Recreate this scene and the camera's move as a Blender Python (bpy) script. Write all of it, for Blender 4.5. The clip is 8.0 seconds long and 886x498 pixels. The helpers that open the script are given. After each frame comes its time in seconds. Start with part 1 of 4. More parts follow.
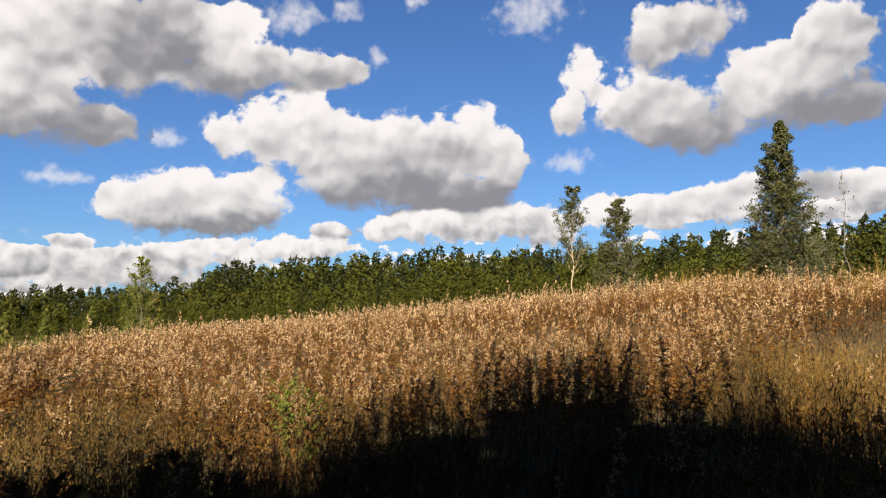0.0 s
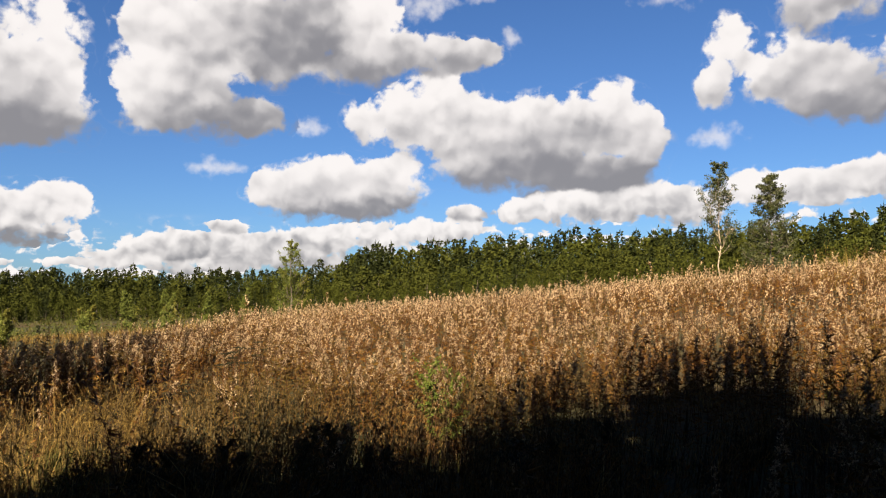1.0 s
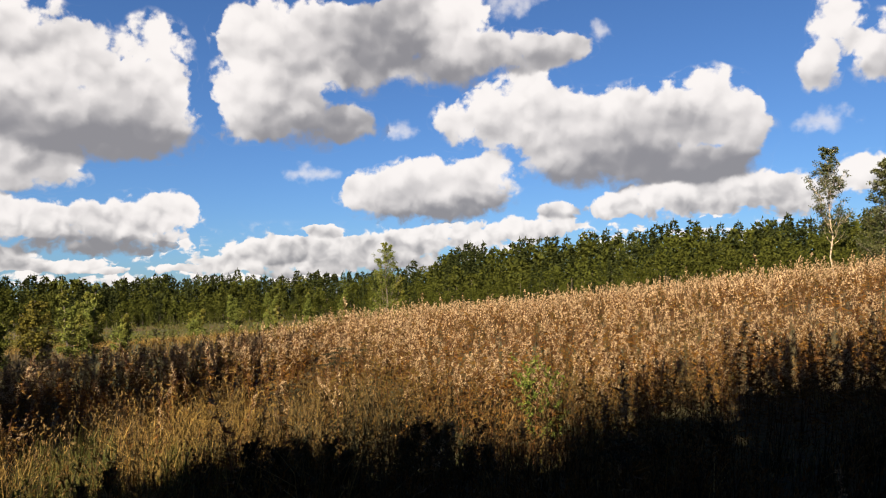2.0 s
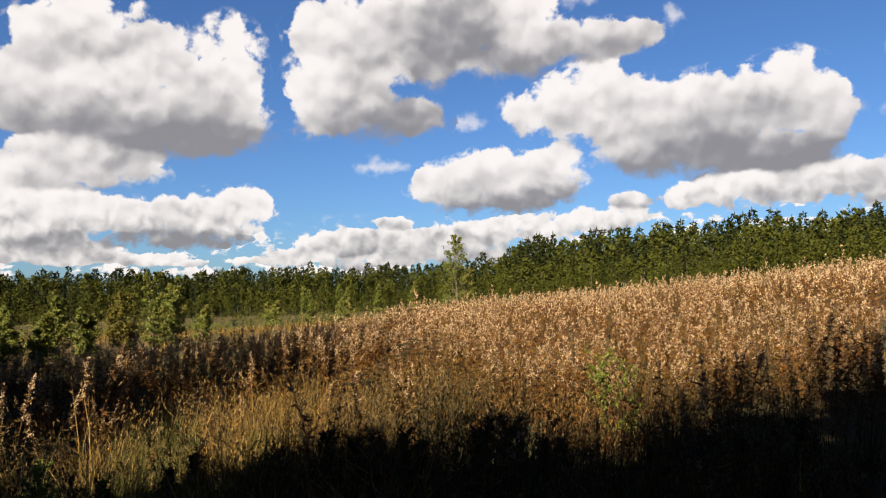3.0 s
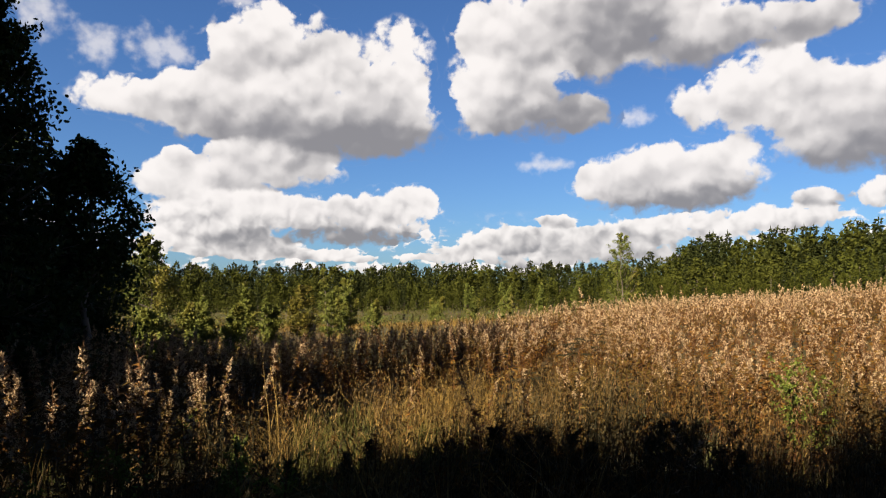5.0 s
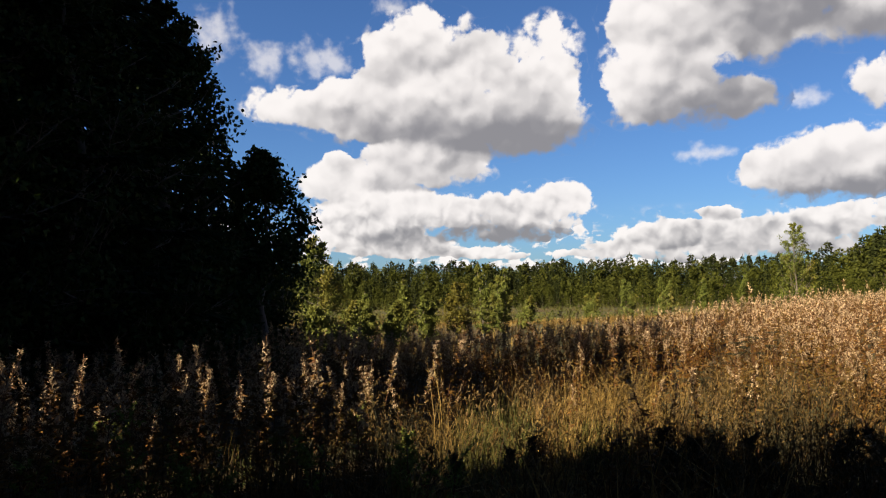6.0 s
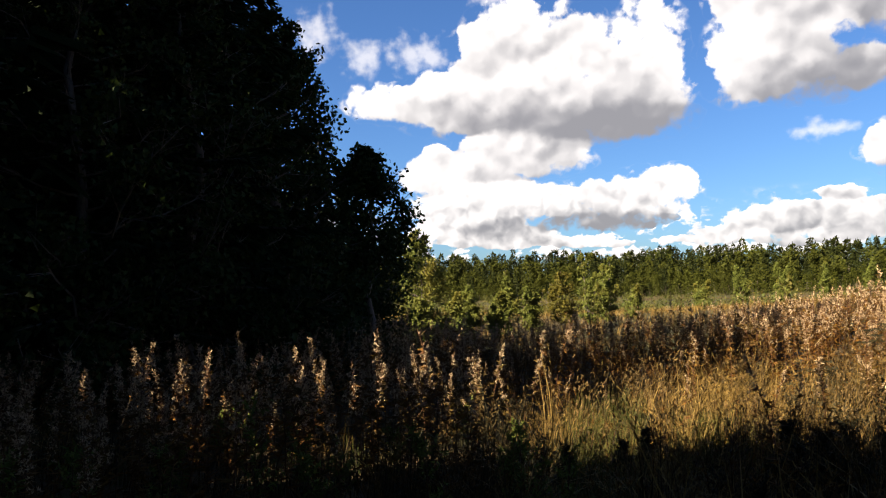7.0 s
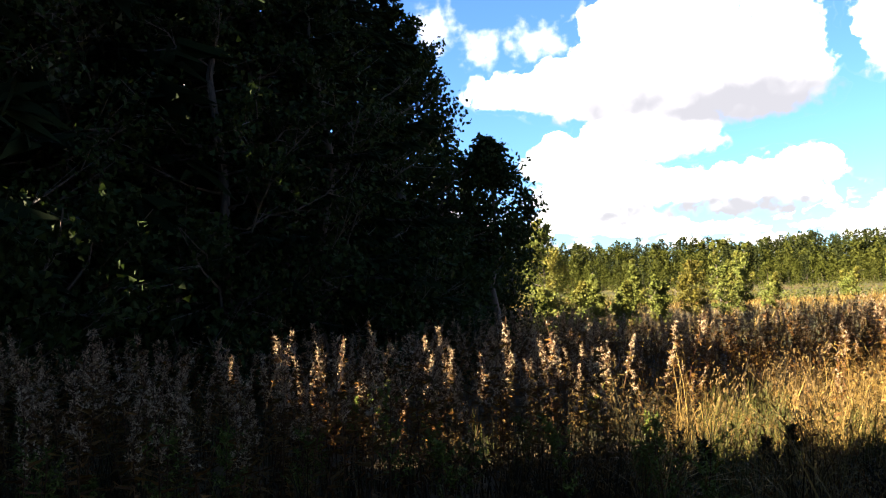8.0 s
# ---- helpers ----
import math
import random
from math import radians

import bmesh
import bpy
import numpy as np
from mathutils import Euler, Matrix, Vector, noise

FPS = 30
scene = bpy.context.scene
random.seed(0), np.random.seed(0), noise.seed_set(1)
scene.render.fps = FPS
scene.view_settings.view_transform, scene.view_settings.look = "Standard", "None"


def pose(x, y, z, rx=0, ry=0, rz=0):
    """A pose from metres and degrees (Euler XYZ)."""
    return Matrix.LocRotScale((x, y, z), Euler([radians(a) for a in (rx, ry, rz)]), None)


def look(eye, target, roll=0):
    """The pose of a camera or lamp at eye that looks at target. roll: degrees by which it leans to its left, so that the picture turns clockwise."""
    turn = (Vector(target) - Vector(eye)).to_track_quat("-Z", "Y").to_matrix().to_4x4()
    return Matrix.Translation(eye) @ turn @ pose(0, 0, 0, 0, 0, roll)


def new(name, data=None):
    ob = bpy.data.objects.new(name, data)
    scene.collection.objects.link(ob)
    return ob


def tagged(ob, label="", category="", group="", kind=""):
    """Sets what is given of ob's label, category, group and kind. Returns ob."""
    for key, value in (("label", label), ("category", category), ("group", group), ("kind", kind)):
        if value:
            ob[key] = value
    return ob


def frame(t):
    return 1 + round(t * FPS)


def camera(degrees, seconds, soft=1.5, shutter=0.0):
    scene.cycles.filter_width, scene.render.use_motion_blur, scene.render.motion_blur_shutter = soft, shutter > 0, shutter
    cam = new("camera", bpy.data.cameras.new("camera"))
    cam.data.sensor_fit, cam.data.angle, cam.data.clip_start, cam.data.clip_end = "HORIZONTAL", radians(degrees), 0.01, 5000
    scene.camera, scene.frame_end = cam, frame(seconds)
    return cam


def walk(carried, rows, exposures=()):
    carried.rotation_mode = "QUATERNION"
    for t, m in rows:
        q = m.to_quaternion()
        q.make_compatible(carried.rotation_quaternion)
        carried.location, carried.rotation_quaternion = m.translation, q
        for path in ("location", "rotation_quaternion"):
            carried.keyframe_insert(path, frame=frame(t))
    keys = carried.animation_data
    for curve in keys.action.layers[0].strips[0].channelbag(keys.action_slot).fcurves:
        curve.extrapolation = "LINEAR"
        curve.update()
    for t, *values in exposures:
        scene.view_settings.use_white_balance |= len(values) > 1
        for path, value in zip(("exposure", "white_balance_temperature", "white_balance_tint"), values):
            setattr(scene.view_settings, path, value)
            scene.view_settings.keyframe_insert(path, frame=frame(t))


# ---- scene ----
cam = camera(63.1, 8.0, soft=1.2)

# seconds, place, yaw, pitch, roll: a person turning on the spot with the camera held out in front
ROWS = [
    (0.0, 0.0, 0.3, 1.65, -0.03, 4.94, -0.78), (0.5, -0.026, 0.299, 1.65, 4.99, 4.44, -1.21),
    (1.0, -0.056, 0.295, 1.65, 10.73, 3.63, -0.54), (1.5, -0.077, 0.29, 1.65, 14.88, 3.56, -0.57),
    (1.7, -0.083, 0.288, 1.65, 16.14, 3.7, -1.0), (3.0, -0.12, 0.275, 1.65, 23.53, 3.21, -1.55),
    (3.5, -0.129, 0.271, 1.65, 25.4, 3.48, -0.74), (4.0, -0.139, 0.266, 1.65, 27.53, 3.19, -1.5),
    (4.2, -0.139, 0.266, 1.65, 27.63, 3.26, -0.9), (5.3, -0.193, 0.23, 1.65, 40.03, 3.34, -0.42),
    (5.5, -0.2, 0.223, 1.65, 41.85, 3.43, -0.49), (6.0, -0.225, 0.199, 1.65, 48.46, 3.11, -0.75),
    (6.5, -0.241, 0.179, 1.65, 53.42, 3.16, -1.69), (7.0, -0.25, 0.166, 1.65, 56.49, 2.57, -1.85),
    (7.5, -0.259, 0.152, 1.65, 59.65, 2.39, -0.59), (8.0, -0.274, 0.121, 1.65, 66.12, 2.13, -2.32)]
walk(cam, [(t, pose(x, y, z, 90 + pitch, 0, yaw) @ pose(0, 0, 0, 0, 0, roll)) for t, x, y, z, yaw, pitch, roll in ROWS],
     exposures=[(0.0, 2.71), (5.8, 2.71), (6.3, 2.78), (6.8, 2.96), (7.2, 3.29), (7.6, 3.69), (8.0, 4.24)])

# ---------------------------------------------------------------- sky and sun
SUN_ELEVATION, SUN_HEADING = 38.0, 188.0   # degrees; heading clockwise from +y


def link(tree, a, b):
    tree.links.new(a, b)


def math_node(tree, op, a, b=None, c=None, clamp=False):
    n = tree.nodes.new("ShaderNodeMath")
    n.operation, n.use_clamp = op, clamp
    for i, v in enumerate((a, b, c)):
        if v is None:
            continue
        if isinstance(v, (int, float)):
            n.inputs[i].default_value = v
        else:
            link(tree, v, n.inputs[i])
    return n.outputs[0]


def vec_node(tree, op, a, b=None, c=None):
    n = tree.nodes.new("ShaderNodeVectorMath")
    n.operation = op
    for i, v in enumerate((a, b, c)):
        if v is None:
            continue
        if isinstance(v, tuple):
            n.inputs[i].default_value = v
        else:
            link(tree, v, n.inputs[i])
    return n.outputs["Value"] if op in ("LENGTH", "DOT_PRODUCT") else n.outputs["Vector"]


def ramp(tree, value, lo, hi, out_lo=0.0, out_hi=1.0, smooth=True):
    n = tree.nodes.new("ShaderNodeMapRange")
    n.interpolation_type = "SMOOTHSTEP" if smooth else "LINEAR"
    n.inputs["From Min"].default_value, n.inputs["From Max"].default_value = lo, hi
    n.inputs["To Min"].default_value, n.inputs["To Max"].default_value = out_lo, out_hi
    link(tree, value, n.inputs["Value"])
    return n.outputs["Result"]


def noise_node(tree, vector, scale, detail=4.0, rough=0.55):
    n = tree.nodes.new("ShaderNodeTexNoise")
    n.inputs["Scale"].default_value, n.inputs["Detail"].default_value, n.inputs["Roughness"].default_value = scale, detail, rough
    link(tree, vector, n.inputs["Vector"])
    return n


def mix_rgb(tree, fac, a, b, blend="MIX"):
    n = tree.nodes.new("ShaderNodeMix")
    n.data_type, n.blend_type = "RGBA", blend
    for sock, v in ((n.inputs[0], fac), (n.inputs[6], a), (n.inputs[7], b)):
        if isinstance(v, (int, float)):
            sock.default_value = v
        elif isinstance(v, tuple):
            sock.default_value = (*v, 1.0)[:4]
        else:
            link(tree, v, sock)
    return n.outputs[2]


# heaps of cumulus: bearing to the left of +y, height over the horizon, half-width, half-height in degrees, and how grey the heap is
CLOUDS = {
    "tower": [(49.7, 18.9, 5.3, 3.5, 0.15), (53.3, 17.5, 2.9, 2.6, 0.15), (56.6, 13.9, 4.2, 2.7, 0.3), (52.0, 14.6, 7.1, 3.3, 0.2), (46.3, 14.7, 5.5, 4.4, 0.35), (46.7, 11.9, 8.6, 2.3, 0.85), (40.5, 11.8, 4.4, 1.8, 0.8), (39.9, 17.4, 3.2, 4.1, 0.05), (38.4, 14.4, 2.3, 2.4, 0.2), (44.5, 18.1, 2.3, 2.7, 0.2), (41.4, 14.3, 3.4, 3.4, 0.45)],
    "tower_wing": [(61.0, 14.1, 3.4, 1.8, 0.1), (56.0, 14.2, 4.7, 2.4, 0.12), (52.7, 13.3, 5.5, 2.2, 0.35)],
    "lobe": [(31.8, 16.1, 4.7, 3.7, 0.1), (33.6, 19.8, 2.7, 2.4, 0.08), (33.1, 14.4, 3.8, 2.7, 0.2), (29.0, 20.1, 6.8, 3.5, 0.25), (24.4, 19.7, 5.8, 3.3, 0.6), (28.2, 13.5, 6.5, 2.2, 0.75), (25.0, 13.5, 2.6, 1.8, 0.6), (21.7, 21.2, 4.2, 2.6, 0.6), (29.0, 17.2, 4.2, 3.4, 0.3)],
    "tail": [(15.9, 20.0, 3.9, 3.2, 0.1), (11.3, 18.6, 5.8, 2.0, 0.45), (17.6, 17.4, 3.6, 1.8, 0.65), (8.2, 18.6, 3.1, 1.4, 0.4), (20.1, 20.6, 3.8, 3.1, 0.55), (23.4, 17.9, 3.6, 2.5, 0.6), (16.6, 21.7, 2.4, 1.8, 0.12)],
    "middle": [(15.3, 13.8, 3.8, 2.4, 0.1), (11.4, 15.1, 4.7, 2.6, 0.15), (7.9, 12.3, 8.0, 3.8, 0.25), (2.6, 13.2, 4.9, 3.0, 0.25), (-2.3, 13.6, 4.3, 3.0, 0.12), (-0.7, 10.9, 7.1, 3.4, 0.5), (4.3, 9.5, 8.1, 2.0, 0.85), (-2.1, 9.0, 4.9, 1.6, 0.85), (-5.1, 11.7, 1.9, 2.8, 0.25)],
    "heap": [(18.5, 9.2, 4.9, 2.4, 0.1), (22.1, 8.4, 4.7, 2.1, 0.12), (14.6, 9.0, 3.6, 2.3, 0.3), (19.9, 6.9, 5.9, 1.3, 0.75), (24.6, 8.2, 2.2, 1.5, 0.1), (16.1, 7.1, 4.5, 1.3, 0.75)],
    "bank": [(50.5, 10.6, 4.7, 1.5, 0.08), (55.8, 8.6, 2.8, 1.9, 0.1), (47.6, 9.1, 3.8, 1.4, 0.3), (51.9, 8.5, 4.4, 1.3, 0.45), (56.7, 10.2, 1.4, 0.8, 0.1)],
    "bank_edge": [(57.4, 8.2, 3.0, 1.8, 0.05), (57.0, 9.6, 2.5, 1.2, 0.05), (51.8, 10.1, 4.3, 1.9, 0.15), (47.6, 10.4, 3.9, 1.3, 0.35)],
    "shelf": [(51.9, 6.1, 6.8, 1.9, 0.2), (40.5, 6.4, 4.4, 2.1, 0.12), (45.0, 6.1, 5.3, 1.7, 0.25), (55.0, 5.4, 3.4, 1.6, 0.15), (38.4, 7.2, 2.3, 1.4, 0.05), (43.4, 4.3, 5.4, 0.9, 0.8), (52.9, 4.1, 5.9, 1.1, 0.6), (55.3, 3.0, 1.6, 0.5, 0.1), (50.4, 2.9, 3.3, 0.6, 0.2)],
    "shelf_edge": [(55.7, 5.7, 4.2, 1.6, 0.1), (51.8, 6.6, 4.1, 1.6, 0.1), (56.1, 3.9, 3.7, 1.2, 0.15), (51.4, 3.3, 5.3, 1.0, 0.3), (45.6, 2.8, 3.0, 0.6, 0.2)],
    "low": [(33.5, 3.6, 2.6, 1.4, 0.05), (31.0, 3.9, 3.2, 1.4, 0.25), (27.3, 5.3, 1.8, 0.6, 0.05), (26.3, 3.5, 3.9, 1.7, 0.3), (21.8, 3.2, 4.2, 1.6, 0.35), (20.0, 4.6, 2.7, 1.1, 0.12), (16.4, 4.6, 5.0, 1.4, 0.15), (10.6, 5.2, 4.1, 1.1, 0.1), (35.6, 2.8, 2.9, 0.8, 0.2), (29.2, 2.4, 4.4, 0.7, 0.4), (43.0, 2.5, 2.2, 0.3, 0.1), (38.8, 2.6, 2.3, 0.4, 0.1)],
    "low_right": [(0.6, 6.9, 5.9, 1.6, 0.2), (-4.6, 7.1, 4.9, 1.7, 0.25), (5.0, 6.6, 2.1, 1.2, 0.1), (8.6, 6.4, 2.2, 0.9, 0.3), (-8.0, 6.6, 3.4, 1.8, 0.3), (-13.6, 7.5, 4.2, 1.8, 0.1), (-17.4, 7.6, 4.0, 1.8, 0.15), (-20.3, 8.0, 3.0, 1.6, 0.2), (-23.1, 8.8, 1.9, 1.3, 0.12), (-22.2, 7.2, 3.4, 1.3, 0.2)],
    "far_right": [(-27.9, 8.6, 3.3, 1.2, 0.5), (-30.7, 8.7, 2.3, 1.1, 0.05), (-30.9, 7.3, 2.5, 1.2, 0.6), (-28.8, 6.7, 3.4, 0.9, 0.3), (27.6, 5.4, 1.7, 0.5, 0.1), (29.3, 4.3, 3.4, 0.9, 0.2), (26.1, 4.0, 3.6, 1.0, 0.25), (30.9, 3.5, 2.5, 0.8, 0.4), (20.8, 4.5, 3.4, 1.3, 0.2)],
    "upper_right": [(-11.4, 17.9, 2.1, 2.5, 0.05), (-10.2, 15.1, 1.6, 2.0, 0.25), (-17.1, 20.1, 3.0, 3.3, 0.4), (-20.3, 20.7, 3.5, 2.7, 0.45), (-15.4, 15.5, 3.7, 3.1, 0.2), (-19.2, 14.6, 6.6, 2.8, 0.4), (-20.1, 12.6, 5.1, 1.6, 0.85), (-24.6, 16.5, 3.1, 3.1, 0.2), (-27.3, 17.7, 2.9, 2.7, 0.25), (-29.9, 18.9, 3.6, 2.6, 0.35), (-29.1, 15.3, 4.6, 2.6, 0.5), (-31.3, 13.6, 2.7, 1.6, 0.85), (-27.4, 13.2, 4.6, 1.4, 0.8)],
}
VEILS = [(12.0, 22.5, 2.7, 1.3), (7.5, 23.1, 1.2, 0.8), (-7.5, 22.9, 3.0, 1.7), (2.2, 23.8, 1.1, 0.5), (5.1, 19.7, 0.8, 0.8), (21.6, 13.2, 1.1, 0.6), (-10.3, 11.4, 1.8, 0.9), (28.9, 9.7, 1.7, 0.7), (21.4, 13.1, 1.4, 0.8), (27.3, 9.9, 1.1, 0.5), (62.4, 17.6, 1.8, 1.5), (58.3, 17.8, 2.4, 1.4), (66.0, 19.2, 1.8, 1.8), (52.3, 21.6, 1.7, 0.7), (57.0, 17.5, 1.3, 1.1)]


def cloud_group():
    """Mass of the heaps of cloud at a bearing and height, and how grey they are there: each is palest at its crown."""
    g = bpy.data.node_groups.new("cloud_heaps", "ShaderNodeTree")
    g.interface.new_socket("Place", in_out="INPUT", socket_type="NodeSocketVector")
    g.interface.new_socket("Mass", in_out="OUTPUT", socket_type="NodeSocketFloat")
    g.interface.new_socket("Grey", in_out="OUTPUT", socket_type="NodeSocketFloat")
    place, out = g.nodes.new("NodeGroupInput").outputs[0], g.nodes.new("NodeGroupOutput")
    total, count = None, 0
    for heaps in CLOUDS.values():
        for az, el, wide, high, tone in heaps:
            q = vec_node(g, "MULTIPLY_ADD", place, (1 / wide, 1 / high, 0.0), (-az / wide, -el / high, tone))
            level = vec_node(g, "MULTIPLY", q, (1.0, 1.0, 0.0))
            w = math_node(g, "SUBTRACT", 1.0, vec_node(g, "DOT_PRODUCT", level, level), clamp=True)
            strong = math_node(g, "POWER", w, 2.5)
            one = g.nodes.new("ShaderNodeCombineXYZ")
            link(g, w, one.inputs[0]), link(g, strong, one.inputs[1])
            link(g, math_node(g, "MULTIPLY", strong, vec_node(g, "DOT_PRODUCT", q, (0.0, -0.3, 1.0))), one.inputs[2])
            total = one.outputs[0] if total is None else vec_node(g, "ADD", total, one.outputs[0])
            count += 1
            if count % 20 == 0:   # taken in turn, a batch at a time, so that the tree stays small in memory
                place = vec_node(g, "MULTIPLY_ADD", total, (1e-7, 1e-7, 0.0), place)
    split = g.nodes.new("ShaderNodeSeparateXYZ")
    link(g, total, split.inputs[0])
    link(g, split.outputs[0], out.inputs[0])
    link(g, math_node(g, "DIVIDE", split.outputs[2], math_node(g, "MAXIMUM", split.outputs[1], 0.001)), out.inputs[1])
    return g


def make_world():
    world = bpy.data.worlds.new("sky")
    scene.world = world
    world.use_nodes = True
    tree = world.node_tree
    tree.nodes.clear()
    sky = tree.nodes.new("ShaderNodeTexSky")
    sky.sky_type, sky.sun_disc = "NISHITA", False
    sky.sun_elevation, sky.sun_rotation = radians(SUN_ELEVATION), radians(SUN_HEADING)
    sky.air_density, sky.dust_density, sky.ozone_density = 1.0, 0.6, 2.5
    way = tree.nodes.new("ShaderNodeTexCoord").outputs["Generated"]
    sep = tree.nodes.new("ShaderNodeSeparateXYZ")
    link(tree, way, sep.inputs[0])
    x, y, z = sep.outputs
    bearing = math_node(tree, "MULTIPLY", math_node(tree, "ARCTAN2", math_node(tree, "MULTIPLY", x, -1.0), y), 57.2958)
    height = math_node(tree, "MULTIPLY", math_node(tree, "ARCSINE", z), 57.2958)
    comb = tree.nodes.new("ShaderNodeCombineXYZ")
    link(tree, bearing, comb.inputs[0]), link(tree, height, comb.inputs[1])
    flat = comb.outputs[0]
    curl = noise_node(tree, flat, 0.55, 3.0, 0.55).outputs["Color"]
    small = noise_node(tree, flat, 1.6, 5.0, 0.6).outputs["Fac"]
    bent = vec_node(tree, "ADD", flat, vec_node(tree, "MULTIPLY_ADD", curl, (1.5, 1.1, 0.0), (-0.75, -0.55, 0.0)))
    lofty = ramp(tree, height, 5.0, 10.0)   # heaps low over the horizon are farther off and finer

    def billow(place, scale, detail):
        n = tree.nodes.new("ShaderNodeTexVoronoi")
        n.feature, n.voronoi_dimensions = "SMOOTH_F1", "2D"
        n.inputs["Scale"].default_value, n.inputs["Detail"].default_value, n.inputs["Roughness"].default_value = scale, detail, 0.5
        n.inputs["Smoothness"].default_value = 0.35
        link(tree, place, n.inputs["Vector"])
        return math_node(tree, "SUBTRACT", 0.42, n.outputs["Distance"])

    def lumps(place, fine, broad, detail):
        n = tree.nodes.new("ShaderNodeMix")
        link(tree, lofty, n.inputs[0])
        link(tree, billow(place, fine, detail), n.inputs[2]), link(tree, billow(place, broad, detail), n.inputs[3])
        return n.outputs[0]

    heaps = tree.nodes.new("ShaderNodeGroup")
    heaps.node_tree = cloud_group()
    link(tree, bent, heaps.inputs[0])
    mass, grey = heaps.outputs
    # small far heaps crowd together low over the horizon
    belt = noise_node(tree, vec_node(tree, "MULTIPLY", bent, (0.3, 0.9, 1.0)), 1.0, 3.0, 0.5).outputs["Fac"]
    belt = math_node(tree, "MULTIPLY", ramp(tree, belt, 0.4, 0.66), ramp(tree, math_node(tree, "MULTIPLY_ADD", math_node(tree, "MINIMUM", bearing, 15.0), 0.08, height), 7.8, 4.6, 0.0, 0.75))
    mass = math_node(tree, "ADD", mass, belt)
    puff = lumps(bent, 0.85, 0.4, 3.5)
    wisp = math_node(tree, "SUBTRACT", small, 0.5)
    rough = math_node(tree, "ADD", math_node(tree, "MULTIPLY", puff, 0.8), math_node(tree, "MULTIPLY", wisp, 0.55))
    rim = math_node(tree, "SUBTRACT", math_node(tree, "MULTIPLY_ADD", rough, ramp(tree, mass, 0.0, 0.3), mass), 0.04)
    # crowns are crisp, undersides frayed
    rim = math_node(tree, "DIVIDE", rim, math_node(tree, "MULTIPLY_ADD", ramp(tree, grey, 0.1, 0.9), 0.4, 0.26))
    cover = math_node(tree, "MULTIPLY", ramp(tree, rim, -0.14, 1.1), 0.97)
    thin = math_node(tree, "SUBTRACT", noise_node(tree, flat, 0.9, 3.0, 0.5).outputs["Fac"], 0.5)
    for az, el, broad, high in VEILS:
        q = vec_node(tree, "MULTIPLY_ADD", bent, (1 / broad, 1 / high, 0.0), (-az / broad, -el / high, 0.0))
        veil = math_node(tree, "SUBTRACT", math_node(tree, "MULTIPLY_ADD", thin, 2.2, 1.0), vec_node(tree, "LENGTH", q))
        cover = math_node(tree, "MAXIMUM", cover, ramp(tree, veil, -0.2, 1.0, 0.0, 0.6))
    # the rest of the sky, beyond what the shot takes in, carries a little of the same broken cloud
    wide = noise_node(tree, way, 2.6, 7.0, 0.55).outputs["Fac"]
    aside = math_node(tree, "MAXIMUM", ramp(tree, math_node(tree, "ABSOLUTE", math_node(tree, "SUBTRACT", bearing, 15.0)), 52.0, 62.0), ramp(tree, height, 25.0, 30.0))
    cover = math_node(tree, "MAXIMUM", cover, math_node(tree, "MULTIPLY", ramp(tree, wide, 0.58, 0.68), aside))
    # light from above: a lump is shaded by what swells over it
    over = vec_node(tree, "ADD", bent, (0.25, 0.7, 0.0))
    relief = math_node(tree, "SUBTRACT", lumps(over, 0.7, 0.36, 1.3), lumps(bent, 0.7, 0.36, 1.3))
    broad_over = vec_node(tree, "ADD", bent, (0.5, 1.5, 0.0))
    roll = math_node(tree, "SUBTRACT", billow(broad_over, 0.16, 1.0), billow(bent, 0.16, 1.0))
    tone = math_node(tree, "ADD", grey, math_node(tree, "ADD", math_node(tree, "MULTIPLY", relief, 0.42), math_node(tree, "MULTIPLY", roll, 0.3)))
    tone = math_node(tree, "MULTIPLY_ADD", ramp(tree, mass, 0.6, 2.2), 0.14, tone)
    white = mix_rgb(tree, ramp(tree, tone, -0.08, 0.95), (0.218, 0.206, 0.199), (0.062, 0.06, 0.063))
    blue = mix_rgb(tree, 1.0, sky.outputs[0], (SKY_GAIN * 0.235, SKY_GAIN * 0.35, SKY_GAIN * 0.51), "MULTIPLY")
    colour = mix_rgb(tree, cover, blue, white)
    back = tree.nodes.new("ShaderNodeBackground")
    back.inputs["Strength"].default_value = 0.7
    link(tree, colour, back.inputs["Color"])
    link(tree, back.outputs[0], tree.nodes.new("ShaderNodeOutputWorld").inputs["Surface"])
    world.cycles.sampling_method, world.cycles.sample_map_resolution = "MANUAL", 512


SKY_GAIN = 0.05
make_world()
lamp = bpy.data.lights.new("sun", "SUN")
lamp.energy, lamp.angle, lamp.color = 5.0, radians(0.53), (1.0, 0.86, 0.66)
sun = new("sun", lamp)
heading, rise = radians(SUN_HEADING), radians(SUN_ELEVATION)
to_sun = Vector((math.sin(heading) * math.cos(rise), math.cos(heading) * math.cos(rise), math.sin(rise)))
sun.matrix_world = look(to_sun * 60, (0, 0, 0))

# ---------------------------------------------------------------- materials


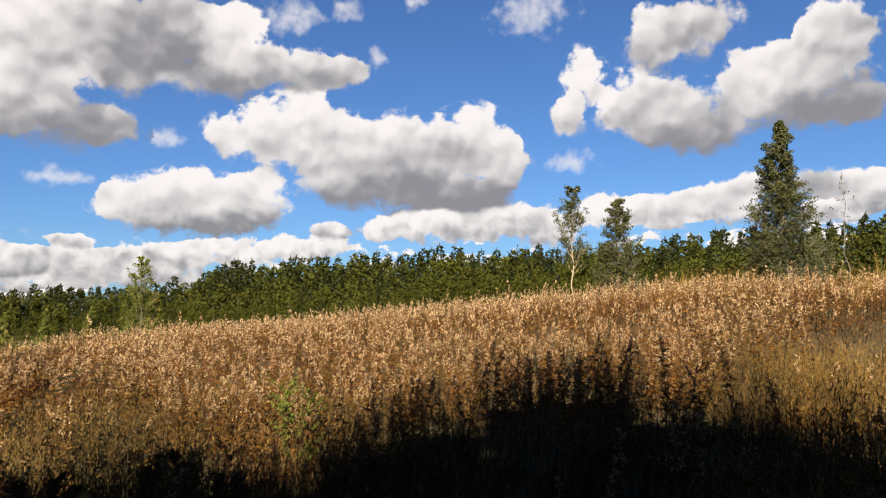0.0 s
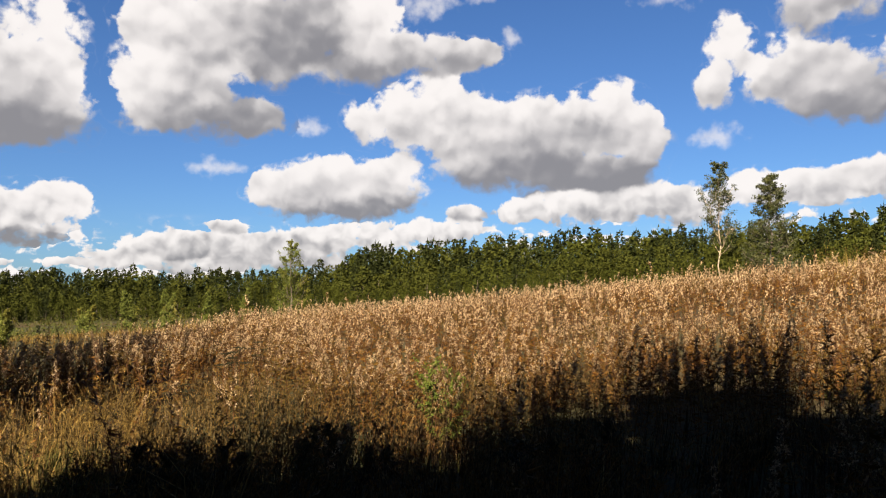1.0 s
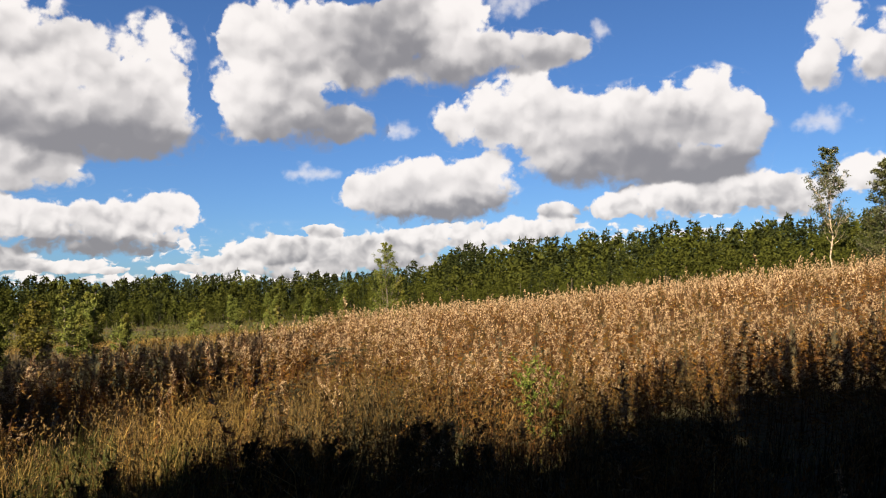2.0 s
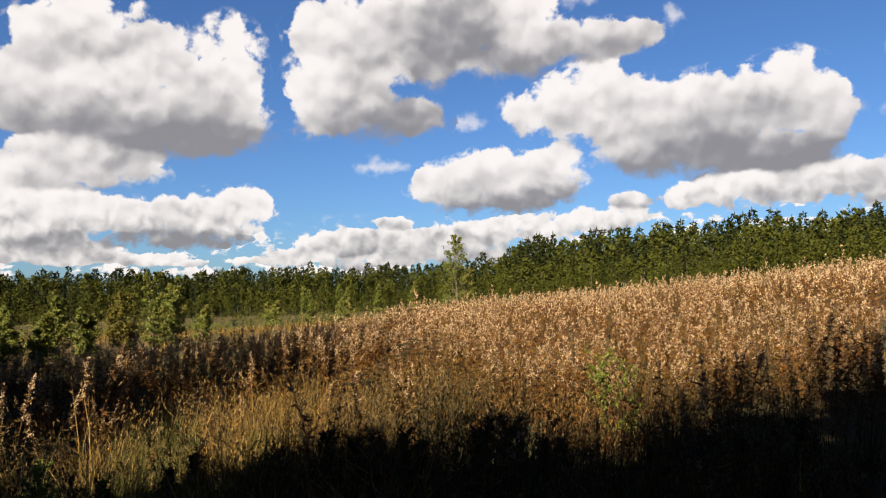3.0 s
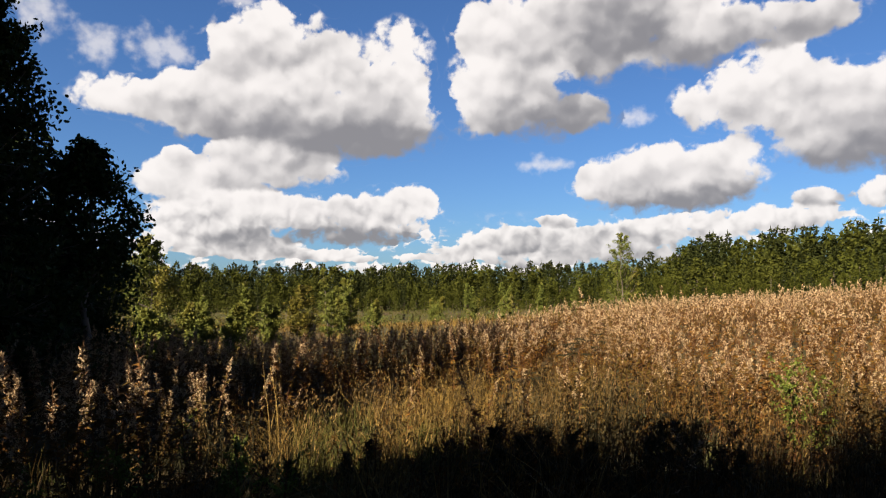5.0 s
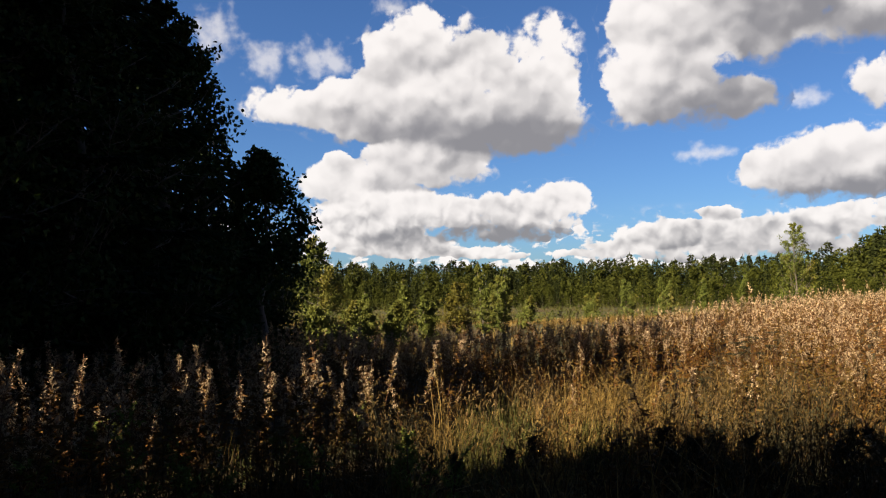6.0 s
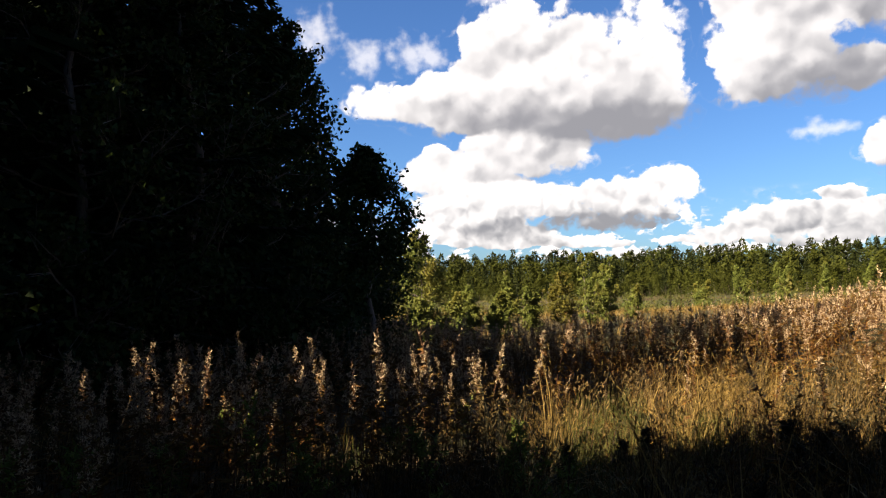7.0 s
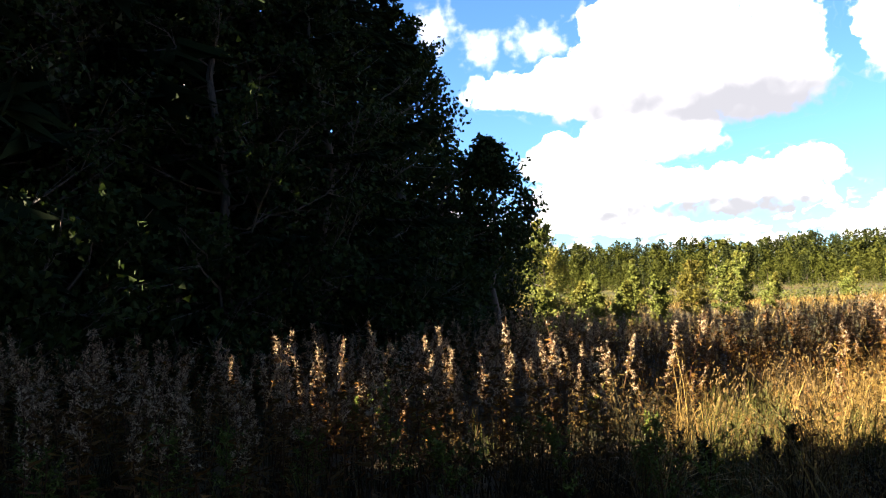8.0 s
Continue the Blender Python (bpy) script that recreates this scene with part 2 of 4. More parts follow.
def leafy(name, low, high, patch=None, clear=0.25, rough=0.75, patch_scale=0.35, gloss=0.12):
    """Thin plant matter: two colours by piece, a third in patches over the ground, some light let through."""
    m = bpy.data.materials.new(name)
    m.use_nodes = True
    t = m.node_tree
    t.nodes.clear()
    place = t.nodes.new("ShaderNodeTexCoord").outputs["Object"]
    each = t.nodes.new("ShaderNodeNewGeometry").outputs["Random Per Island"]
    colour = mix_rgb(t, each, low, high)
    if patch:
        where = ramp(t, noise_node(t, place, patch_scale, 4.0, 0.6).outputs["Fac"], 0.45, 0.62)
        colour = mix_rgb(t, where, colour, patch)
    grain = ramp(t, noise_node(t, place, 60.0, 2.0).outputs["Fac"], 0.3, 0.7, 0.75, 1.15)
    colour = mix_rgb(t, 1.0, colour, grain, "MULTIPLY")
    p = t.nodes.new("ShaderNodeBsdfPrincipled")
    p.inputs["Roughness"].default_value = rough
    p.inputs["Specular IOR Level"].default_value = gloss
    link(t, colour, p.inputs["Base Color"])
    thin = t.nodes.new("ShaderNodeBsdfTranslucent")
    link(t, colour, thin.inputs["Color"])
    mix = t.nodes.new("ShaderNodeMixShader")
    mix.inputs[0].default_value = clear
    link(t, p.outputs[0], mix.inputs[1]), link(t, thin.outputs[0], mix.inputs[2])
    link(t, mix.outputs[0], t.nodes.new("ShaderNodeOutputMaterial").inputs["Surface"])
    return m


def bark_material(name, base, dark, scale=6.0, rings=False):
    m = bpy.data.materials.new(name)
    m.use_nodes = True
    t = m.node_tree
    p = t.nodes["Principled BSDF"]
    p.inputs["Roughness"].default_value = 0.85
    place = t.nodes.new("ShaderNodeTexCoord").outputs["Object"]
    squash = vec_node(t, "MULTIPLY", place, (1.0, 1.0, 4.0) if rings else (4.0, 4.0, 0.6))
    n = noise_node(t, squash, scale, 6.0, 0.65).outputs["Fac"]
    link(t, mix_rgb(t, ramp(t, n, 0.48, 0.62), base, dark), p.inputs["Base Color"])
    bump = t.nodes.new("ShaderNodeBump")
    bump.inputs["Strength"].default_value = 0.6
    link(t, n, bump.inputs["Height"])
    link(t, bump.outputs[0], p.inputs["Normal"])
    return m


def ground_material():
    m = bpy.data.materials.new("meadow_ground")
    m.use_nodes = True
    t = m.node_tree
    p = t.nodes["Principled BSDF"]
    p.inputs["Roughness"].default_value = 0.95
    p.inputs["Specular IOR Level"].default_value = 0.1
    place = t.nodes.new("ShaderNodeTexCoord").outputs["Object"]
    a = noise_node(t, place, 0.06, 5.0, 0.6).outputs["Fac"]
    b = noise_node(t, place, 2.5, 6.0, 0.65).outputs["Fac"]
    c = noise_node(t, place, 40.0, 3.0, 0.6).outputs["Fac"]
    # soil colours lowered so the gaps between plants read as shade
    colour = mix_rgb(t, ramp(t, a, 0.42, 0.58), (0.02, 0.021, 0.007), (0.034, 0.022, 0.009))
    colour = mix_rgb(t, ramp(t, b, 0.4, 0.7), colour, (0.02, 0.015, 0.007))
    colour = mix_rgb(t, 1.0, colour, ramp(t, c, 0.25, 0.75, 0.6, 1.3), "MULTIPLY")
    link(t, colour, p.inputs["Base Color"])
    bump = t.nodes.new("ShaderNodeBump")
    bump.inputs["Strength"].default_value, bump.inputs["Distance"].default_value = 0.8, 0.08
    link(t, b, bump.inputs["Height"])
    link(t, bump.outputs[0], p.inputs["Normal"])
    return m


M_GROUND = ground_material()
M_STEM = leafy("dry_stem", (0.027, 0.0089, 0.003), (0.049, 0.022, 0.0069), clear=0.05)
M_RUST = leafy("withered_leaf", (0.034, 0.0115, 0.0015), (0.094, 0.042, 0.0045), (0.042, 0.025, 0.003), clear=0.18)
M_FLUFF = leafy("seed_fluff", (0.16, 0.104, 0.057), (0.255, 0.187, 0.11), clear=0.2, rough=0.9)
M_HUSK = leafy("oat_husk", (0.03, 0.016, 0.004), (0.105, 0.065, 0.021), (0.03, 0.021, 0.006), clear=0.15, patch_scale=0.5)
M_POD = leafy("open_seed_pod", (0.033, 0.015, 0.0053), (0.066, 0.033, 0.013), clear=0.12)
M_STRAW = leafy("straw_blade", (0.05, 0.028, 0.005), (0.165, 0.108, 0.028), (0.05, 0.026, 0.004), clear=0.18)
# sedge brown taken down to deepen the shade low among the plants
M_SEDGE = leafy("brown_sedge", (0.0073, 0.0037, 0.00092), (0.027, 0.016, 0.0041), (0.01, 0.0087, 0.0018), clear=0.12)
M_GREEN = leafy("green_blade", (0.022, 0.021, 0.0031), (0.062, 0.055, 0.011), (0.022, 0.026, 0.0043), clear=0.2, patch_scale=0.8)
M_HERB = leafy("herb_leaf", (0.034, 0.05, 0.006), (0.075, 0.088, 0.013), clear=0.3)
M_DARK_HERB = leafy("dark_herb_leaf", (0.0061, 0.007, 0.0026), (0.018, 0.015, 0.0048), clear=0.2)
M_BIRCH_LEAF = leafy("birch_leaf", (0.013, 0.018, 0.0035), (0.035, 0.039, 0.0092), (0.032, 0.032, 0.0056), clear=0.25, patch_scale=0.9, gloss=0.25, rough=0.6)
M_YELLOW = leafy("yellowing_leaf", (0.034, 0.032, 0.0034), (0.07, 0.056, 0.0056), clear=0.25)
M_WILLOW = leafy("willow_leaf", (0.03, 0.04, 0.0053), (0.075, 0.081, 0.013), (0.079, 0.065, 0.0079), clear=0.2, patch_scale=0.25)
M_SCRUB = leafy("scrub_leaf", (0.019, 0.026, 0.0035), (0.044, 0.049, 0.0079), (0.048, 0.04, 0.0062), clear=0.2, patch_scale=0.12)
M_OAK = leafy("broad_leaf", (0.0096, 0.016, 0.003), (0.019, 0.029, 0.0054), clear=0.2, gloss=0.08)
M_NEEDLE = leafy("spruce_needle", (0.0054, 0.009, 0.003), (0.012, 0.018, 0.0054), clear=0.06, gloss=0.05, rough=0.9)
M_WOOD_GREEN = leafy("woodland_leaf", (0.013, 0.016, 0.0021), (0.03, 0.031, 0.0042), (0.024, 0.027, 0.0035), clear=0.12, patch_scale=0.06, gloss=0.05)
M_WOOD_DARK = leafy("woodland_needle", (0.007, 0.0092, 0.0021), (0.015, 0.018, 0.0035), clear=0.1, gloss=0.05)
M_BIRCH_BARK = bark_material("birch_bark", (0.2, 0.15, 0.1), (0.04, 0.03, 0.024), 3.0, True)
M_BARK = bark_material("rough_bark", (0.06, 0.045, 0.032), (0.022, 0.016, 0.012))
M_SPRUCE_BARK = bark_material("spruce_bark", (0.028, 0.02, 0.015), (0.012, 0.009, 0.007))

# ---------------------------------------------------------------- lay of the land
LAND_BEARING = (-180, -90, -60, -31, -22, -9.6, 4.7, 12.5, 20.7, 29.4, 41, 55, 80, 120, 180)
CREST_RISE = (0.3, 1.0, 1.5, 1.6, 1.78, 1.3, 0.62, 0.2, -0.05, -0.4, -1.35, -1.35, -0.6, 0.0, 0.3)
FAR_RISE = (2.0, 3.0, 3.0, 3.0, 2.5, 2.0, 0.5, -1.0, -4.0, -5.2, -5.5, -5.2, -4.0, 0.0, 2.0)


def smooth(v, lo, hi):
    u = np.clip((np.asarray(v, float) - lo) / (hi - lo), 0, 1)
    return u * u * (3 - 2 * u)


def bearing_of(x, y):
    return np.degrees(np.arctan2(-np.asarray(x, float), np.asarray(y, float)))


def polar(bearing, r):
    a = np.radians(bearing)
    return -np.sin(a) * r, np.cos(a) * r


def land(x, y):
    """Height of the ground: a shallow dip, a rise that crests some 30 m off, and low land beyond."""
    x, y = np.asarray(x, float), np.asarray(y, float)
    r, b = np.hypot(x, y), bearing_of(x, y)
    crest = sum(np.interp(b + d, LAND_BEARING, CREST_RISE) for d in (-4, 0, 4)) / 3
    far = sum(np.interp(b + d, LAND_BEARING, FAR_RISE) for d in (-5, 0, 5)) / 3
    near = crest * smooth(r, 6, 31) - 0.4 * np.exp(-(((r - 9.5) / 4) ** 2)) * smooth(b, -25, 0) * (1 - smooth(b, 70, 110))
    z = near + (far - near) * smooth(r, 33, 170)
    lumps = 0.05 * np.sin(x * 1.3 + 0.7 * y) + 0.04 * np.sin(y * 1.9 - 0.6 * x)
    return z + lumps * smooth(r, 1.5, 5)


# ---------------------------------------------------------------- builders
def mesh_of(name, verts, quads, mats, index=None, even=False):
    """A mesh of quads and triangles; a triangle has -1 as its fourth corner."""
    me = bpy.data.meshes.new(name)
    quads = np.asarray(quads, np.int32)
    n, m = len(verts), len(quads)
    corners = np.where(quads[:, 3] < 0, 3, 4)
    me.vertices.add(n)
    me.vertices.foreach_set("co", np.asarray(verts, np.float32).ravel())
    me.loops.add(int(corners.sum()))
    me.loops.foreach_set("vertex_index", quads.ravel()[quads.ravel() >= 0])
    me.polygons.add(m)
    me.polygons.foreach_set("loop_start", np.concatenate([[0], np.cumsum(corners)[:-1]]).astype(np.int32))
    for mat in mats:
        me.materials.append(mat)
    if index is not None:
        me.polygons.foreach_set("material_index", np.asarray(index, np.int32))
    me.polygons.foreach_set("use_smooth", np.full(m, even))
    me.update(calc_edges=True)
    return me


class Soup:
    """Quads gathered from many small pieces, with a material each."""

    def __init__(self):
        self.v, self.q, self.m, self.n = [], [], [], 0

    def add(self, verts, quads, mat=0):
        self.v.append(np.asarray(verts, float).reshape(-1, 3))
        q = np.asarray(quads, int).reshape(-1, 4)
        self.q.append(np.where(q < 0, -1, q + self.n))
        self.m.append(np.full(len(self.q[-1]), mat))
        self.n += len(self.v[-1])

    def arrays(self):
        return np.concatenate(self.v), np.concatenate(self.q), np.concatenate(self.m)


def unit(v):
    v = np.asarray(v, float)
    return v / np.maximum(np.linalg.norm(v, axis=-1, keepdims=True), 1e-9)


def blades(at, way, length, width, rng, belly=0.2):
    """Small pointed leaves: from each place along its way, turned at random about it."""
    at, way = np.asarray(at, float), unit(way)
    n = len(at)
    side = unit(np.cross(way, unit(rng.normal(size=(n, 3)))))
    length, width = np.broadcast_to(length, n)[:, None], np.broadcast_to(width, n)[:, None]
    mid = at + way * length * belly
    v = np.stack([mid + side * width / 2 - way * length * 0.12, at + way * length, mid - side * width / 2 - way * length * 0.12], 1)
    q = np.full((n, 4), -1)
    q[:, :3] = np.arange(3 * n).reshape(n, 3)
    return v.reshape(-1, 3), q


def ovals(at, way, length, width, rng):
    """Broad leaves with a rounded blade, folded a little along the midrib."""
    at, way = np.asarray(at, float), unit(way)
    n = len(at)
    side = unit(np.cross(way, unit(rng.normal(size=(n, 3)))))
    up = np.cross(side, way)
    length, width = np.broadcast_to(length, n)[:, None], np.broadcast_to(width, n)[:, None]
    edge = lambda f, w, s: at + way * length * f + side * width * w * s + up * width * 0.12
    v = np.stack([at, edge(0.3, 0.42, 1), edge(0.7, 0.4, 1), at + way * length, edge(0.7, 0.4, -1), edge(0.3, 0.42, -1)], 1)
    k = np.arange(n)[:, None] * 6
    q = np.concatenate([k + np.array([[0, 1, 2, 3]]), k + np.array([[0, 3, 4, 5]])])
    return v.reshape(-1, 3), q


def tube(points, radii, sides=5):
    points = np.asarray(points, float)
    along = unit(np.gradient(points, axis=0))
    a = unit(np.cross(along, (0.31, 0.95, 0.05)))
    b = np.cross(along, a)
    ang = np.arange(sides) * 2 * np.pi / sides
    ring = np.cos(ang)[None, :, None] * a[:, None] + np.sin(ang)[None, :, None] * b[:, None]
    v = points[:, None] + ring * np.asarray(radii, float)[:, None, None]
    k = len(points)
    i, j = np.meshgrid(np.arange(k - 1), np.arange(sides), indexing="ij")
    q = np.stack([i * sides + j, i * sides + (j + 1) % sides, (i + 1) * sides + (j + 1) % sides, (i + 1) * sides + j], -1)
    return v.reshape(-1, 3), q.reshape(-1, 4)


def part(name, soup, mats, parent, label="", even=False):
    v, q, m = soup.arrays()
    ob = new(name, mesh_of(name, v, q, mats, m, even))
    ob.parent = parent
    return tagged(ob, label)


def scatter(name, protos, places, turn, scale, lean, rng, mats):
    """One mesh of many plants: each a prototype turned, leant and scaled at its place."""
    vs, qs, ms, base = [], [], [], 0
    kind = rng.integers(0, len(protos), len(places))
    for k, (pv, pq, pm) in enumerate(protos):
        s = np.flatnonzero(kind == k)
        if not len(s):
            continue
        c, sn, h = np.cos(turn[s])[:, None], np.sin(turn[s])[:, None], scale[s][:, None]
        x = (pv[None, :, 0] * c - pv[None, :, 1] * sn) * h
        y = (pv[None, :, 0] * sn + pv[None, :, 1] * c) * h
        z = pv[None, :, 2] * h
        x, y = x + z * lean[s, 0][:, None], y + z * lean[s, 1][:, None]
        v = np.stack([x, y, z], -1) + places[s][:, None]
        vs.append(v.reshape(-1, 3))
        off = base + np.arange(len(s))[:, None, None] * len(pv)
        qs.append(np.where(pq[None] < 0, -1, pq[None] + off).reshape(-1, 4))
        ms.append(np.tile(pm, len(s)))
        base += v.shape[0] * v.shape[1]
    return new(name, mesh_of(name, np.concatenate(vs), np.concatenate(qs), mats, np.concatenate(ms)))


def spread(n, b0, b1, r0, r1, rng):
    """Even places over a sector of the ground."""
    b = rng.uniform(b0, b1, n)
    r = np.sqrt(rng.uniform(r0 * r0, r1 * r1, n))
    x, y = polar(b, r)
    return x, y, b, r


# ---------------------------------------------------------------- ground
def make_ground():
    rings = np.concatenate([[0.0], np.geomspace(0.6, 60, 75), np.geomspace(64, 4200, 45)])
    arcs = 240
    ang = np.arange(arcs) * 2 * np.pi / arcs
    x, y = rings[:, None] * np.sin(ang), rings[:, None] * np.cos(ang)
    z = land(x, y)
    v = np.stack([x, y, z], -1).reshape(-1, 3)
    i, j = np.meshgrid(np.arange(len(rings) - 1), np.arange(arcs), indexing="ij")
    q = np.stack([i * arcs + j, (i + 1) * arcs + j, (i + 1) * arcs + (j + 1) % arcs, i * arcs + (j + 1) % arcs], -1).reshape(-1, 4)
    q = q[:, ::-1]
    ob = new("ground", mesh_of("ground", v, q, [M_GROUND], even=True))
    return tagged(ob, "rolling meadow ground of brown litter and moss", "ground", kind="structure")


make_ground()


# ---------------------------------------------------------------- trees
def curve_points(a, b, sag, wob, n, rng):
    u = np.linspace(0, 1, n)[:, None]
    p = np.asarray(a) * (1 - u) + np.asarray(b) * u
    p[:, 2] -= sag * np.sin(np.pi * u[:, 0]) * 0.6
    p[1:-1] += rng.normal(size=(n - 2, 3)) * wob
    return p


def broadleaf(name, x, y, height, crown_r, crown_base, limbs, clumps, per_clump, leaf, mats, label, seed, category="tree", group="", bias=(0, 0),
              thin=0.12, spire=0.75, cone=False, rise=(0.15, 0.75), clump_r=0.45, stems=1, sink=0.1, oval=False):
    """A leafy tree: bent trunk, limbs, twigs and a crown of many small leaves gathered in clumps."""
    rng = np.random.default_rng(seed)
    z0 = float(land(x, y)) - sink
    top = tagged(new(name), label, category, group)
    top.location = (x, y, z0)
    bark, foliage = mats
    crown, boughs = Soup(), Soup()
    spots, ways = [], []
    for s in range(stems):
        off = rng.normal(size=2) * (0.0 if stems == 1 else crown_r * 0.35)
        tip = np.array([bias[0] * height + off[0] * 1.6, bias[1] * height + off[1] * 1.6, height * (1 if s == 0 else rng.uniform(0.7, 0.95))])
        line = curve_points((off[0] * 0.3, off[1] * 0.3, 0), tip, 0, height * 0.012, 9, rng)
        line[0, 2] = 0
        trunk = Soup()
        trunk.add(*tube(line, np.linspace(thin, 0.012, 9) * (1.25 if s == 0 else 0.8), 7))
        part("trunk", trunk, [bark], top, even=True)
        for i in range(limbs // stems):
            u = crown_base + (0.97 - crown_base) * (i + rng.random()) / (limbs // stems)
            at = np.array([np.interp(u * 8, np.arange(9), line[:, k]) for k in range(3)])
            w = (u - crown_base) / (1 - crown_base)
            reach = crown_r * (np.sin(np.pi * min(1, 0.22 + 0.78 * w) ** spire) * 0.85 + 0.15) * rng.uniform(0.7, 1.1)
            if cone:
                reach = crown_r * min(1.0, (w + 0.25) / 0.45) * (1 - w) ** 1.05 * rng.uniform(0.65, 1.15) + 0.04
            a = i * 2.4 + rng.uniform(-0.6, 0.6)
            lift = rng.uniform(*rise) * reach
            end = at + np.array([np.cos(a) * reach, np.sin(a) * reach, lift])
            bough = curve_points(at, end, reach * 0.08, reach * 0.04, 6, rng)
            boughs.add(*tube(bough, np.linspace(thin * 0.32 * (1.1 - w), 0.006, 6), 4))
            for k in range(max(1, clumps // limbs)):
                f = rng.uniform(0.35, 1.02)
                c = np.array([np.interp(f * 5, np.arange(6), bough[:, d]) for d in range(3)]) + np.clip(rng.normal(size=3), -1.3, 1.3) * reach * 0.13
                boughs.add(*tube(np.stack([np.array([np.interp(max(0, f - 0.15) * 5, np.arange(6), bough[:, d]) for d in range(3)]), c]), (0.008, 0.004), 3))
                n = int(per_clump * rng.uniform(0.5, 1.4))
                ball = unit(rng.normal(size=(n, 3))) * rng.random((n, 1)) ** 0.45
                spots.append(c + ball * np.array([1, 1, 0.7]) * clump_r * 1.5 * rng.uniform(0.6, 1.2) * (0.4 + 0.6 * (1 - w)))
                ways.append(unit(rng.normal(size=(n, 3)) + np.array([0, 0, -0.5])))
    spots, ways = np.concatenate(spots), np.concatenate(ways)
    spots[:, 2] = np.maximum(spots[:, 2], 0.15)
    size = leaf * rng.uniform(0.7, 1.3, len(spots))
    crown.add(*(ovals if oval else blades)(spots, ways, size, size * 0.75, rng))
    tagged(part("bough", boughs, [bark], top), kind="stuff")
    tagged(part("crown", crown, [foliage], top), kind="stuff")
    return top


def spruce(name, x, y, height, skirt, mats, label, seed, whorls=26, per=9, needles=26, needle=0.28, bare=0.04, droop=0.35, category="tree", group="spruces round the field"):
    """A conifer: straight trunk and whorls of drooping boughs set with sprays of needles."""
    rng = np.random.default_rng(seed)
    z0 = float(land(x, y)) - 0.1
    top = tagged(new(name), label, category, group)
    top.location = (x, y, z0)
    bark, foliage = mats
    trunk = Soup()
    trunk.add(*tube([(0, 0, 0), (0.03, 0, height * 0.4), (0, 0.03, height * 0.8), (0, 0, height)], (height * 0.014, height * 0.01, height * 0.005, 0.01), 8))
    part("trunk", trunk, [bark], top, even=True)
    boughs, crown = Soup(), Soup()
    at_all, way_all = [], []
    for i in range(whorls):
        u = bare + (0.985 - bare) * (i / whorls) ** 0.95
        h = u * height
        reach0 = skirt * (1 - u) ** 0.8 + 0.08
        count = max(4, int(per * (1 - 0.55 * u)))
        for k in range(count):
            a = k * 2 * np.pi / count + i * 0.7 + rng.uniform(-0.3, 0.3)
            reach = reach0 * rng.uniform(0.72, 1.12)
            out = np.array([np.cos(a), np.sin(a), 0])
            f = np.linspace(0, 1, 4)
            line = out * reach * f[:, None] + np.array([0, 0, 1]) * (h + reach * (0.10 * f - droop * f ** 1.6 + 0.14 * f ** 4))[:, None]
            boughs.add(*tube(line, np.linspace(0.02 + 0.012 * reach, 0.004, 4), 3))
            n = max(5, int(needles * reach / skirt + 4))
            g = rng.uniform(0.12, 1.0, n) ** 0.8
            c = np.stack([np.interp(g * 3, np.arange(4), line[:, d]) for d in range(3)], 1)
            side = np.cross(out, (0, 0, 1)) * rng.choice([-1, 1], n)[:, None]
            at_all.append(c)
            way_all.append(out * 0.7 + side * rng.uniform(0.2, 1.1, n)[:, None] * (1.1 - g)[:, None] * 1.4 + np.array([0, 0, -0.35]) + rng.normal(size=(n, 3)) * 0.18)
    at_all, way_all = np.concatenate(at_all), np.concatenate(way_all)
    size = needle * rng.uniform(0.6, 1.5, len(at_all)) * (0.5 + 0.5 * skirt / 3)
    crown.add(*blades(at_all, way_all, size, size * 0.34, rng))
    tagged(part("bough", boughs, [bark], top), kind="stuff")
    tagged(part("crown", crown, [foliage], top), kind="stuff")
    return top


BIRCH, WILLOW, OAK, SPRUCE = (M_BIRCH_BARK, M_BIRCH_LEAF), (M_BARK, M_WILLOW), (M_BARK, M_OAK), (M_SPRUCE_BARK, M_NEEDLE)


def at(bearing, r):
    x, y = polar(bearing, r)
    return float(x), float(y)


# birches on the rise
broadleaf("birch", *at(-10.0, 46), 8.2, 1.05, 0.3, 44, 340, 24, 0.09, BIRCH, "slender birch with pale trunk and thin wind-bent crown", 11, bias=(0.03, 0), thin=0.036, clump_r=0.22, rise=(0.9, 2.2))
broadleaf("birch", *at(-13.6, 44), 6.9, 1.75, 0.03, 80, 560, 26, 0.095, (M_BARK, M_BIRCH_LEAF), "young bushy birch with sparse crown behind the fireweed", 12, thin=0.05, clump_r=0.28, rise=(0.3, 0.9), spire=0.5)
broadleaf("birch", *at(-25.4, 42), 10.1, 3.0, 0.02, 160, 3000, 20, 0.09, (M_BARK, M_BIRCH_LEAF), "tall full birch tapering to a thin tip on the rise", 13, bias=(-0.01, 0), thin=0.11, cone=True, clump_r=0.22, rise=(0.2, 0.8))
broadleaf("birch", *at(22.6, 66), 7.5, 1.5, 0.03, 46, 380, 20, 0.11, (M_BARK, M_WILLOW), "thin pale-leaved birch standing alone before the forest", 14, thin=0.06, clump_r=0.28, rise=(0.6, 1.6))
broadleaf("bare_birch", *at(-29.2, 74), 12.0, 1.1, 0.45, 22, 26, 5, 0.16, (M_BARK, M_BIRCH_LEAF), "almost leafless thin birch above the bushes", 15, thin=0.035, clump_r=0.3)

